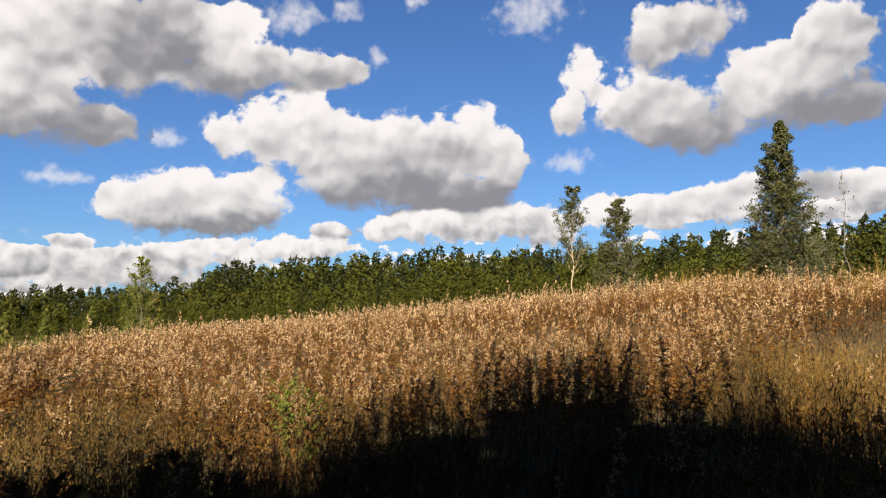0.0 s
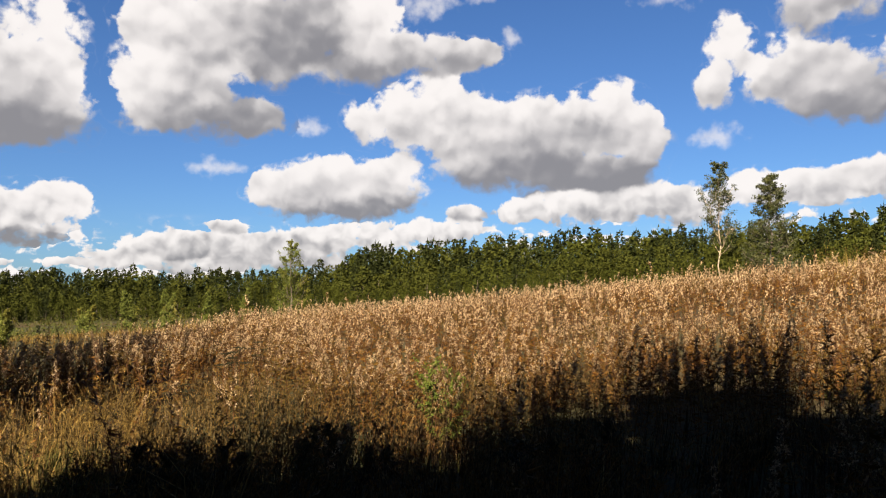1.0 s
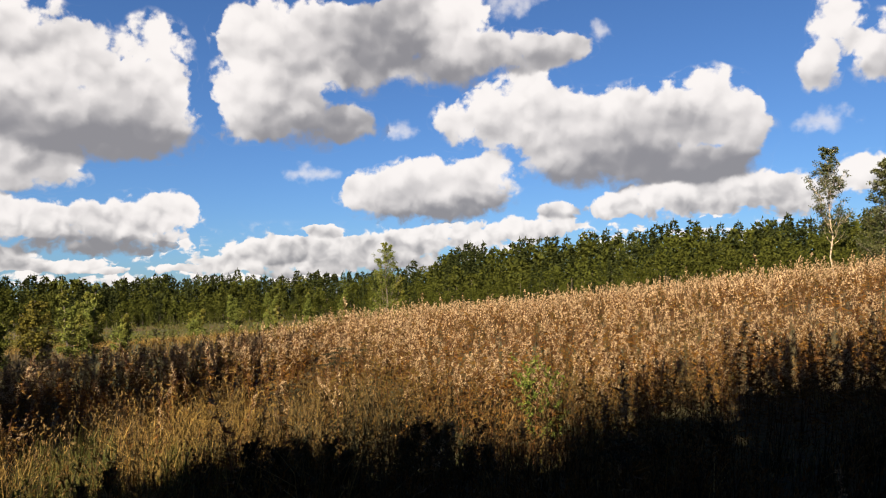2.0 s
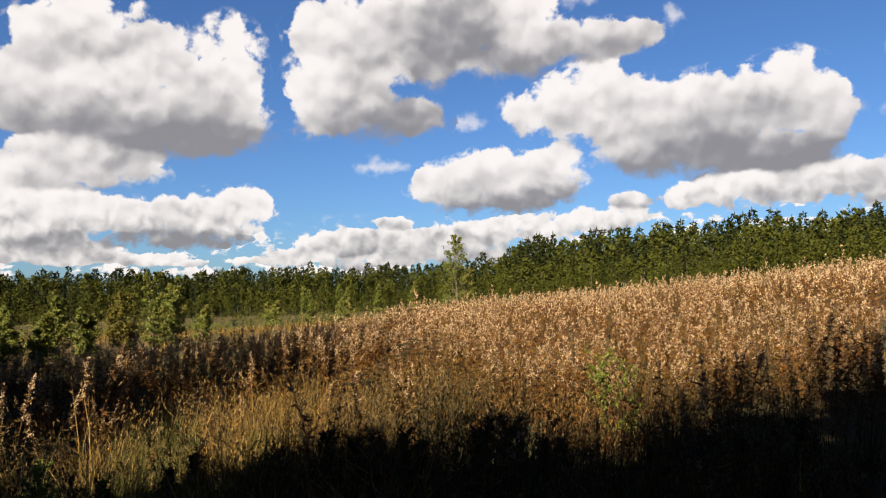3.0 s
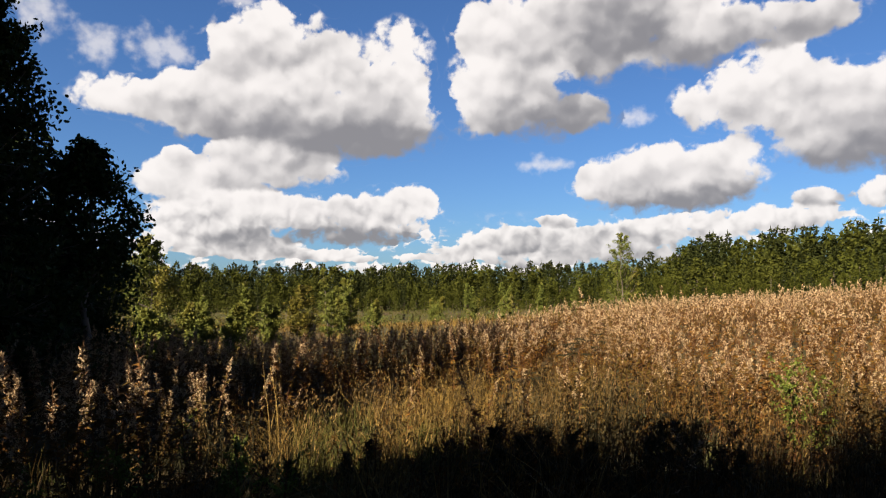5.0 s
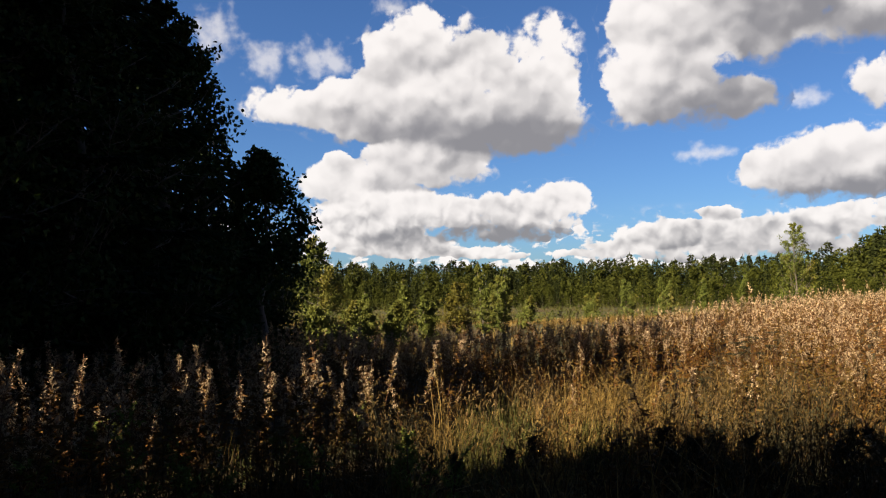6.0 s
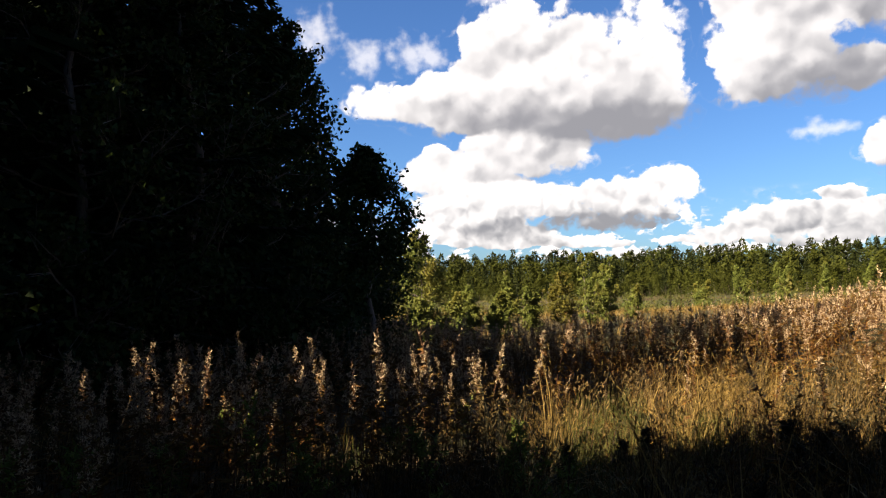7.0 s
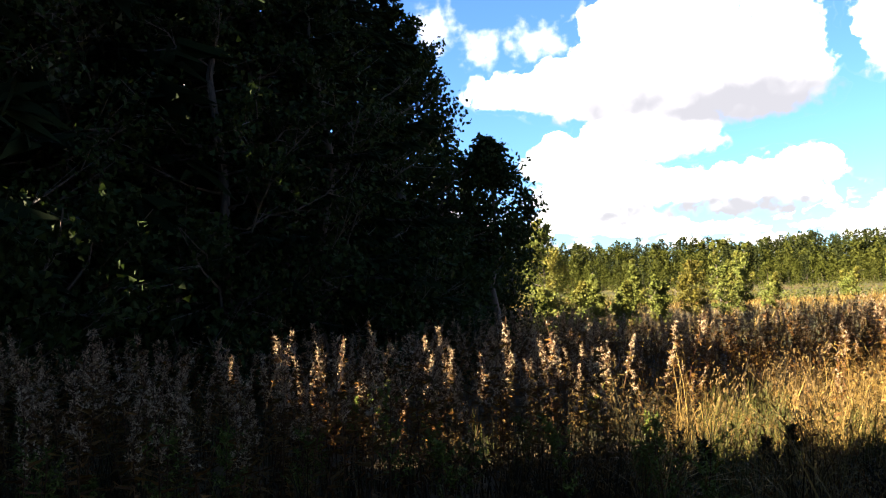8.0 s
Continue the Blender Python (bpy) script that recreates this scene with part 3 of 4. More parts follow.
# young willows and birches scattered on the low meadow
for k, (b, r, h, w, tint) in enumerate([
        (56.6, 33, 2.2, 1.0, 0), (54.6, 35, 2.6, 0.9, 0), (52.9, 36, 2.2, 0.9, 0), (51.5, 38, 3.2, 0.9, 0), (49.6, 40, 2.5, 0.9, 0), (47.2, 41, 3.1, 1.25, 1), (45.2, 44, 4.2, 1.0, 0), (43.8, 46, 3.9, 0.95, 0),
        (42.2, 52, 2.4, 1.0, 0), (58.6, 31, 2.0, 1.1, 0), (34.0, 118, 6.0, 1.7, 0), (31.5, 126, 6.6, 1.7, 0), (28.6, 132, 6.4, 1.7, 0), (26.0, 138, 7.0, 1.7, 0), (37.0, 120, 4.4, 2.0, 0)]):
    broadleaf("willow_bush" if k % 3 else "young_birch", *at(b, r), h * 1.12, w * 0.8, 0.05, 40, 280, 26, 0.1 if r < 60 else 0.2, (M_BARK, M_YELLOW) if tint else WILLOW,
              "rounded bush with yellowing leaves on the low meadow" if tint else "leafy yellow-green bush on the low meadow", 30 + k, category="bush", group="bushes on the meadow",
              thin=0.03, stems=2, clump_r=0.2 if r < 60 else 0.42, rise=(0.5, 1.5), cone=not tint)

# the dark trees beside the field
WOOD = "trees at the field edge"
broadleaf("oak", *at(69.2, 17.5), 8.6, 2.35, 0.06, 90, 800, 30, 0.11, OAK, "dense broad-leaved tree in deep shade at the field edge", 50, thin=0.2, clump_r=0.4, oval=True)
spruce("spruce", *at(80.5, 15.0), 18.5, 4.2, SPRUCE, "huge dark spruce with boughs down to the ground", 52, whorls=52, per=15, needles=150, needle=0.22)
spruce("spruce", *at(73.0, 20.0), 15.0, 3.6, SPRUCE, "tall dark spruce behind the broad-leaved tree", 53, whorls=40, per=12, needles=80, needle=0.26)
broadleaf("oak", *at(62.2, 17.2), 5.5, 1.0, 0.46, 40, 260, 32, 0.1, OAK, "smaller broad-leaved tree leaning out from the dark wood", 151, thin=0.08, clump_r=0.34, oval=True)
broadleaf("birch", *at(91.0, 13.5), 11.0, 2.6, 0.25, 46, 240, 22, 0.11, (M_BARK, M_BIRCH_LEAF), "birch with yellowing leaves in front of spruces", 54, thin=0.1, clump_r=0.42)
broadleaf("birch", *at(58.4, 62), 8.0, 2.2, 0.1, 40, 320, 30, 0.18, WILLOW, "rounded birch where the dark trees end", 55, thin=0.1, clump_r=0.45)
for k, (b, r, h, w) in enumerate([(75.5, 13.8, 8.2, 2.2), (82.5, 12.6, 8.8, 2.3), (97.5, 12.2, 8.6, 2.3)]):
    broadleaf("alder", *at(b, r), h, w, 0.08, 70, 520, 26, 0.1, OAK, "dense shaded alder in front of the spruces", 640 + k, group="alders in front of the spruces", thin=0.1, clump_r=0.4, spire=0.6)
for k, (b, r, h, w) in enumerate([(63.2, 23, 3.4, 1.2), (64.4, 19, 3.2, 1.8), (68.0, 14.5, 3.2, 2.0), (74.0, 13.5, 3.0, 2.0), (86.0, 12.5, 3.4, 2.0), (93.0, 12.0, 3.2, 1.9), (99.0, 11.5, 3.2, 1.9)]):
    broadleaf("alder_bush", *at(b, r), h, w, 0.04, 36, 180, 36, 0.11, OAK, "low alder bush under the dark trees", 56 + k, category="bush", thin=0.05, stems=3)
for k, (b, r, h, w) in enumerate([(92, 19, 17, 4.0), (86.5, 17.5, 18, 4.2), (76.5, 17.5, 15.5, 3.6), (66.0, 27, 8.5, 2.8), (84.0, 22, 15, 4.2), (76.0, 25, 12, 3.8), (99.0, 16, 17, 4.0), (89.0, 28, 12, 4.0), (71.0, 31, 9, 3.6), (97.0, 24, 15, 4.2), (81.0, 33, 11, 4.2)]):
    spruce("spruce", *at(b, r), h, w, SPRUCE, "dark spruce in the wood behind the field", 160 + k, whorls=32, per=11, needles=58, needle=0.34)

# the wood behind the camera, whose shade lies over the near ground: alders along its edge, spruces behind and to the
# side
for k, (x, h) in enumerate([(-9.6, 5.6), (-8.7, 6.5), (-7.8, 7.7), (-6.9, 7.5), (-6.2, 9.6), (-5.4, 9.4), (-4.6, 10.2), (-3.8, 10.7), (-3.1, 11.5), (-2.4, 12.6), (-1.6, 13.5), (-0.8, 14.0), (-0.1, 13.6), (0.5, 12.5), (1.0, 12.1), (1.5, 11.0)]):
    broadleaf("alder", x, -6.3 - 0.5 * (k % 2), h * 1.12, 1.5, 0.08, 44, 380, 24, 0.32, OAK, "leafy alder at the edge of the wood", 600 + k, group="alders at the edge of the wood", thin=0.1, clump_r=0.6, spire=0.6)
# last four: out of view on the right, added only to cut skylight
for k, (x, y, h, w) in enumerate([(4.5, -8.5, 8.5, 2.0), (-10.8, -3.0, 16.2, 2.3), (-13.6, -0.8, 18.5, 3.2), (-14.0, -4.5, 17.0, 3.6), (-19.0, -2.0, 17.0, 3.8), (-17.0, -10.0, 16.0, 3.6), (-11.0, -11.0, 11.0, 3.4), (8.0, -11.0, 10.0, 3.0),
                                  (12.5, -9.0, 9.0, 2.8), (-3.0, -10.0, 11.5, 3.6), (1.0, -9.5, 13.0, 3.4), (-22.0, -8.0, 17.0, 4.0), (17.0, -10.0, 11.0, 3.2), (-6.5, -10.0, 10.5, 3.4), (7.0, -15.0, 14.0, 3.6), (-1.0, -14.0, 15.0, 3.8), (7.5, -4.5, 9.0, 2.6), (10.5, -2.0, 10.0, 3.0), (14.0, 1.0, 11.0, 3.2), (12.5, -5.0, 13.0, 3.6)]):
    spruce("spruce", x, y, h, w, SPRUCE, "spruce set round the back of the field to block sun and sky", 70 + k, whorls=22, per=9, needles=26, needle=0.8)


# ---------------------------------------------------------------- the far forest
def forest_protos(rng, conifer, count):
    """Far trees one unit high: clumped crowns of broad leaves, or tiers of drooping needle boughs."""
    made = []
    for _ in range(count):
        s = Soup()
        if conifer:
            n = 390
            u = 0.06 + 0.9 * rng.random(n) ** 0.85
            a = rng.uniform(0, 2 * np.pi, n)
            full = rng.uniform(0.18, 0.26) * (1 - u) ** rng.uniform(0.7, 0.95) * (0.72 + 0.3 * np.sin(u * 31 + a * 2 + rng.uniform(0, 6))) + 0.01
            share = rng.random(n) ** 0.4
            p = np.stack([np.cos(a) * full * share, np.sin(a) * full * share, u - 0.2 * full * share], 1)
            way = np.stack([np.cos(a), np.sin(a), np.full(n, -0.2)], 1) + rng.normal(size=(n, 3)) * 0.45
            size = rng.uniform(0.036, 0.064, n) * (1.1 - 0.3 * u)
        else:
            clumps, per = 35, 12
            u0 = 0.14 + 0.8 * rng.random(clumps) ** 0.9
            a0 = rng.uniform(0, 2 * np.pi, clumps)
            wide = rng.uniform(0.2, 0.32)
            rad = wide * np.clip(u0 / 0.35, 0.5, 1) * np.clip(1.02 - u0, 0, 1) ** rng.uniform(0.5, 0.8) * rng.uniform(0.55, 1.15, clumps)
            mid = np.stack([np.cos(a0) * rad, np.sin(a0) * rad, u0], 1)
            lump = rng.uniform(0.055, 0.1, clumps) * (1.25 - 0.6 * u0)
            way = unit(rng.normal(size=(clumps * per, 3)) + (0, 0, 0.35))
            p = np.repeat(mid, per, 0) + way * np.repeat(lump, per)[:, None] * rng.uniform(0.6, 1.0, (clumps * per, 1))
            n = len(p)
            way = way + rng.normal(size=(n, 3)) * 0.5 + (0, 0, -0.3)
            size = rng.uniform(0.04, 0.07, n)
        s.add(*blades(p, way, size, size * 0.8, rng), 1 if conifer else 0)
        if conifer:
            s.add(*blades([(0, 0, 0.92), (0.004, 0, 0.94), (0, 0.006, 0.9)], [(0, 0, 1), (0.15, 0, 1), (-0.1, 0.1, 1)], 0.08, 0.02, rng), 1)
        s.add(*tube([(0, 0, 0), (0, 0, 0.5)], (0.01, 0.006), 4), 2)
        made.append(s.arrays())
    return made


def make_forest():
    rng = np.random.default_rng(5)
    bearings = (-60, -31, -22, -10, 1, 10, 16.5, 20, 24, 40, 57, 75)
    distance = (80, 92, 112, 138, 158, 176, 192, 222, 245, 258, 250, 200)
    skyline = (6.4, 6.2, 5.6, 5.0, 4.9, 4.3, 3.9, 2.6, 2.1, 2.0, 2.1, 2.2)
    rows = ((-17, 0.3), (-11, 0.44), (-6, 0.6), (-1, 0.73), (5, 0.84), (11, 0.92), (18, 0.97), (25, 0.98))
    stand = {False: ([], [], []), True: ([], [], [])}
    for row, (back, low) in enumerate(rows):
        b = -40.0 + rng.random()
        while b < 68:
            d = np.interp(b, bearings, distance) + back
            b += np.degrees((1.6 if b < -6 else 2.1) / d) * rng.uniform(0.4, 1.6)
            d += rng.uniform(-2.5, 2.5)
            x, y = polar(b, d)
            mix = 0.42 + 0.3 * math.sin(b * 0.9 + row) * math.sin(b * 0.37 + 1.0) + (0.25 if row > 4 else -0.25 if row < 3 else 0.0)
            conifer = bool(rng.random() < mix)
            rise = 1.65 + d * math.tan(math.radians(np.interp(b, bearings, skyline)))
            full = rise - float(land(x, y))
            full *= 1 + 0.05 * math.sin(b * 1.7 + 0.5) * math.sin(b * 0.61) + 0.03 * math.sin(b * 4.1)
            xs, ys, hs = stand[conifer]
            xs.append(x), ys.append(y), hs.append(full * low * rng.uniform(0.76 if row < 5 else 0.86, 1.08) * (1.04 if conifer else 0.96))
    for conifer, name in ((False, "mixed_forest"), (True, "pine_forest")):
        xs, ys, hs = stand[conifer]
        xs, ys, hs = np.array(xs), np.array(ys), np.array(hs)
        places = np.stack([xs, ys, land(xs, ys) - 0.2], 1)
        n = len(xs)
        ob = scatter(name, forest_protos(rng, conifer, 14), places, rng.uniform(0, 6.28, n), hs, rng.normal(size=(n, 2)) * 0.015, rng, [M_WOOD_GREEN, M_WOOD_DARK, M_BARK])
        tagged(ob, "dense dark conifers along the far meadow edge" if conifer else "dense green birches and aspens along the far meadow edge", "forest", kind="stuff")


make_forest()


def make_shrubs():
    """Low green growth over the far meadow."""
    rng = np.random.default_rng(17)
    protos = []
    for _ in range(6):
        s = Soup()
        n = 42
        d = unit(rng.normal(size=(n, 3)) * (1, 1, 0.7) + (0, 0, 0.4))
        p = d * rng.uniform(0.3, 0.55, (n, 1)) * (1, 1, 1.4) + (0, 0, 0.25)
        p[:, 2] = np.maximum(p[:, 2], 0.02)
        s.add(*blades(p, d + rng.normal(size=(n, 3)) * 0.5, rng.uniform(0.12, 0.22, n), 0.12, rng), 0)
        protos.append(s.arrays())
    x, y, b, r = spread(1900, 18, 66, 50, 250, rng)
    keep = rng.random(len(x)) < smooth(r, 52, 95) * 0.9 + 0.06
    x, y = x[keep], y[keep]
    n = len(x)
    h = rng.lognormal(0.15, 0.35, n).clip(0.6, 2.6)
    tagged(scatter("meadow_scrub", protos, np.stack([x, y, land(x, y) - 0.05], 1), rng.uniform(0, 6.28, n), h, np.zeros((n, 2)), rng, [M_SCRUB]),
           "low green scrub and saplings over the far meadow", "scrub", kind="stuff")


make_shrubs()


# ---------------------------------------------------------------- field plants
def fireweed_soups(rng, fine, rich=False):
    """A faded fireweed: reddish stem, withered leaves, a spire of open pods and seed fluff."""
    h = 1.0
    stem, leaf, head = Soup(), Soup(), Soup()
    bend = rng.normal(size=2) * 0.09
    f = np.linspace(0, 1, 7)
    ph = rng.uniform(0, 6.28, 2)
    line = np.stack([bend[0] * f ** 2 + 0.02 * f * np.sin(f * 6 + ph[0]), bend[1] * f ** 2 + 0.02 * f * np.sin(f * 6 + ph[1]), f * h], 1)
    stem.add(*tube(line if fine else line[::3], np.linspace(0.0045, 0.0015, 7 if fine else 3), 3), 0)

    def on(u):
        return np.stack([np.interp(u, f, line[:, k]) for k in range(3)], 1)

    n = 52 if fine else 15
    u = rng.uniform(0.14, 0.86, n)
    a = u * 60 + rng.uniform(-0.6, 0.6, n)
    way = np.stack([np.cos(a), np.sin(a), rng.uniform(-0.7, 0.6, n)], 1)
    leaf.add(*blades(on(u), way, rng.uniform(0.06, 0.12, n) * (1.2 - 0.6 * u) * (1 if fine else 1.3), 0.016 if fine else 0.024, rng), 1)
    n = 30 if fine else 9
    u = rng.uniform(0.55, 0.97, n)
    a = u * 90 + rng.uniform(-0.6, 0.6, n)
    way = np.stack([np.cos(a), np.sin(a), rng.uniform(0.5, 1.5, n)], 1)
    head.add(*blades(on(u), way, rng.uniform(0.04, 0.075, n), 0.007 if fine else 0.012, rng), 3)
    if fine:
        tufts = rng.integers(22, 30) if rich else rng.integers(11, 19)
        u = np.sort(rng.uniform(0.58, 0.66) + 0.36 * rng.random(tufts) if rich else rng.uniform(0.64, 0.76) + 0.26 * rng.random(tufts))
        a = rng.uniform(0, 2 * np.pi, tufts)
        rad = 0.036 * np.clip((1.08 - u) / 0.42, 0.15, 1) * rng.uniform(0.3, 1.2, tufts)
        mid = on(u) + np.stack([np.cos(a) * rad, np.sin(a) * rad, 0 * u], 1)
        p = np.repeat(mid, 7, 0)
        n = len(p)
        out = rng.normal(size=(n, 3)) * (1, 1, 1.2)
        p = p + unit(out) * rng.uniform(0, 0.014, (n, 1))
        head.add(*blades(p, out + (0, 0, 0.5), rng.uniform(0.01, 0.024, n), 0.009, rng), 2)
    else:
        n = rng.integers(10, 17)
        u = rng.uniform(0.66, 0.78) + 0.25 * rng.random(n)
        a = rng.uniform(0, 2 * np.pi, n)
        rad = 0.03 * np.clip((1.1 - u) / 0.42, 0.2, 1) * rng.uniform(0.3, 1.3, n)
        p = on(u) + np.stack([np.cos(a) * rad, np.sin(a) * rad, 0 * u], 1)
        way = np.stack([np.cos(a) * 0.6, np.sin(a) * 0.6, rng.uniform(0.1, 1.5, n)], 1) + rng.normal(size=(n, 3)) * 0.4
        head.add(*blades(p, way, rng.uniform(0.03, 0.055, n), 0.024, rng), 2)
    return stem, leaf, head


def joined(soups):
    all_ = Soup()
    for s in soups:
        v, q, m = s.arrays()
        all_.v.append(v), all_.q.append(np.where(q < 0, -1, q + all_.n)), all_.m.append(m)
        all_.n += len(v)
    return all_.arrays()


FIRE_MATS = [M_STEM, M_RUST, M_FLUFF, M_POD]


def fire_share(b, r):
    """How thickly fireweed grows at a bearing and distance."""
    start = np.interp(b, (-60, -32, -26, -20, -12, 0, 10, 20, 27, 34, 45, 52, 100), (22, 20, 15, 10.5, 8.8, 8.6, 8.8, 10.2, 12.0, 13.0, 12.5, 6.0, 4.2))
    end = np.interp(b, (-60, 20, 34, 41, 55, 62, 70, 100), (46, 46, 33, 26, 25, 20, 13, 12))
    return smooth(r, start - 0.8, start + 1.2) * (1 - smooth(r, end - 2, end + 2)) * np.where((b > 48) & (r < 12), 0.5, 1.0)


def make_fireweed():
    rng = np.random.default_rng(8)
    near = [joined(fireweed_soups(rng, True)) for _ in range(10)]
    edge = [joined(fireweed_soups(rng, True, True)) for _ in range(8)]
    far = [joined(fireweed_soups(rng, False)) for _ in range(12)]
    for name, protos, b0, b1, r0, r1, n, label in (("fireweed_stand", near, -44, 49, 3.4, 15.0, 2900, "faded fireweed with pinkish seed fluff and rusty leaves"),
                                                   ("fireweed_edge", edge, 49, 98, 3.4, 15.0, 1200, "faded fireweed full of pale seed fluff beside the wood"),
                                                   ("fireweed_field", far, -44, 98, 15.0, 47.0, 16500, "wide field of faded fireweed with pale seed heads")):
        x, y, b, r = spread(n, b0, b1, r0, r1, rng)
        clump = 0.62 + 0.5 * np.sin(x * 0.9 + 1.3 * np.sin(y * 0.7)) * np.sin(y * 1.1)
        keep = rng.random(n) < np.maximum(fire_share(b, r) * np.clip(clump + 0.35, 0.3, 1), 0.035 * (b < 40) * (r > 4.5))
        x, y, b, r = x[keep], y[keep], b[keep], r[keep]
        n = len(x)
        h = rng.normal(1.17 if r0 < 10 else 1.1, 0.17, n).clip(0.75, 1.55) * np.where(rng.random(n) < 0.02 * (r0 > 10), 1.3, 1.0)
        lean = rng.normal(size=(n, 2)) * 0.09 + (0.04, 0.0)
        tagged(scatter(name, protos, np.stack([x, y, land(x, y) - 0.03], 1), rng.uniform(0, 6.28, n), h, lean, rng, FIRE_MATS), label, "fireweed", kind="stuff")


make_fireweed()


def tuft(rng, count, height, spread_, width, seedy, mat, seed_mat, arch=0.4):
    """A grass tuft of bent tapering blades, some with a loose panicle."""
    s = Soup()
    for _ in range(count):
        a, lean = rng.uniform(0, 6.28), rng.uniform(0.03, 0.5) if rng.random() > arch else rng.uniform(0.5, 1.4)
        h = height * rng.uniform(0.35, 1.15)
        base = np.array([rng.normal() * spread_, rng.normal() * spread_, 0])
        f = np.array([0.0, 0.55, 1.0])
        out = np.array([np.cos(a), np.sin(a), 0])
        line = base + out * (h * lean * f ** 2)[:, None] + np.array([0, 0, 1]) * (h * f * (1 - 0.45 * min(lean, 1.2) * f))[:, None]
        side = np.array([-np.sin(a + rng.normal() * 0.7), np.cos(a + rng.normal() * 0.7), 0]) * width / 2
        v = np.stack([line[0] - side, line[0] + side, line[1] + side, line[1] - side, line[2]])
        s.add(v, [(0, 1, 2, 3), (3, 2, 4, -1)], mat)
        if seedy and rng.random() < seedy:
            n = 9
            u = rng.uniform(0.78, 1.0, n)
            p = np.stack([np.interp(u, f, line[:, k]) for k in range(3)], 1)
            s.add(*blades(p, rng.normal(size=(n, 3)) * 0.5 + out * 0.4 + (0, 0, 0.8), rng.uniform(0.03, 0.06, n), 0.008, rng), seed_mat)
    return s.arrays()


def stalks(rng, count=5, grains=13):
    """Thin dry stalks hung with pointed husks."""
    s = Soup()
    for _ in range(count):
        a, lean, h = rng.uniform(0, 6.28), rng.uniform(0.0, 0.35), rng.uniform(0.55, 1.05)
        out = np.array([np.cos(a), np.sin(a), 0])
        f = np.array([0.0, 0.55, 1.0])
        line = np.append(rng.normal(size=2) * 0.09, 0) + out * (h * lean * f ** 2)[:, None] + np.array([0, 0, 1]) * (h * f)[:, None]
        side = np.array([-np.sin(a), np.cos(a), 0]) * 0.002
        s.add(np.stack([line[0] - side, line[0] + side, line[1] + side, line[1] - side, line[2]]), [(0, 1, 2, 3), (3, 2, 4, -1)], 1)
        u = rng.uniform(0.4, 1.0, grains)
        p = np.stack([np.interp(u, f, line[:, k]) for k in range(3)], 1) + rng.normal(size=(grains, 3)) * 0.018
        s.add(*blades(p, rng.normal(size=(grains, 3)) * 0.35 + out * 0.3 + (0, 0, -0.8), rng.uniform(0.025, 0.055, grains), 0.011, rng), 4)
    return s.arrays()


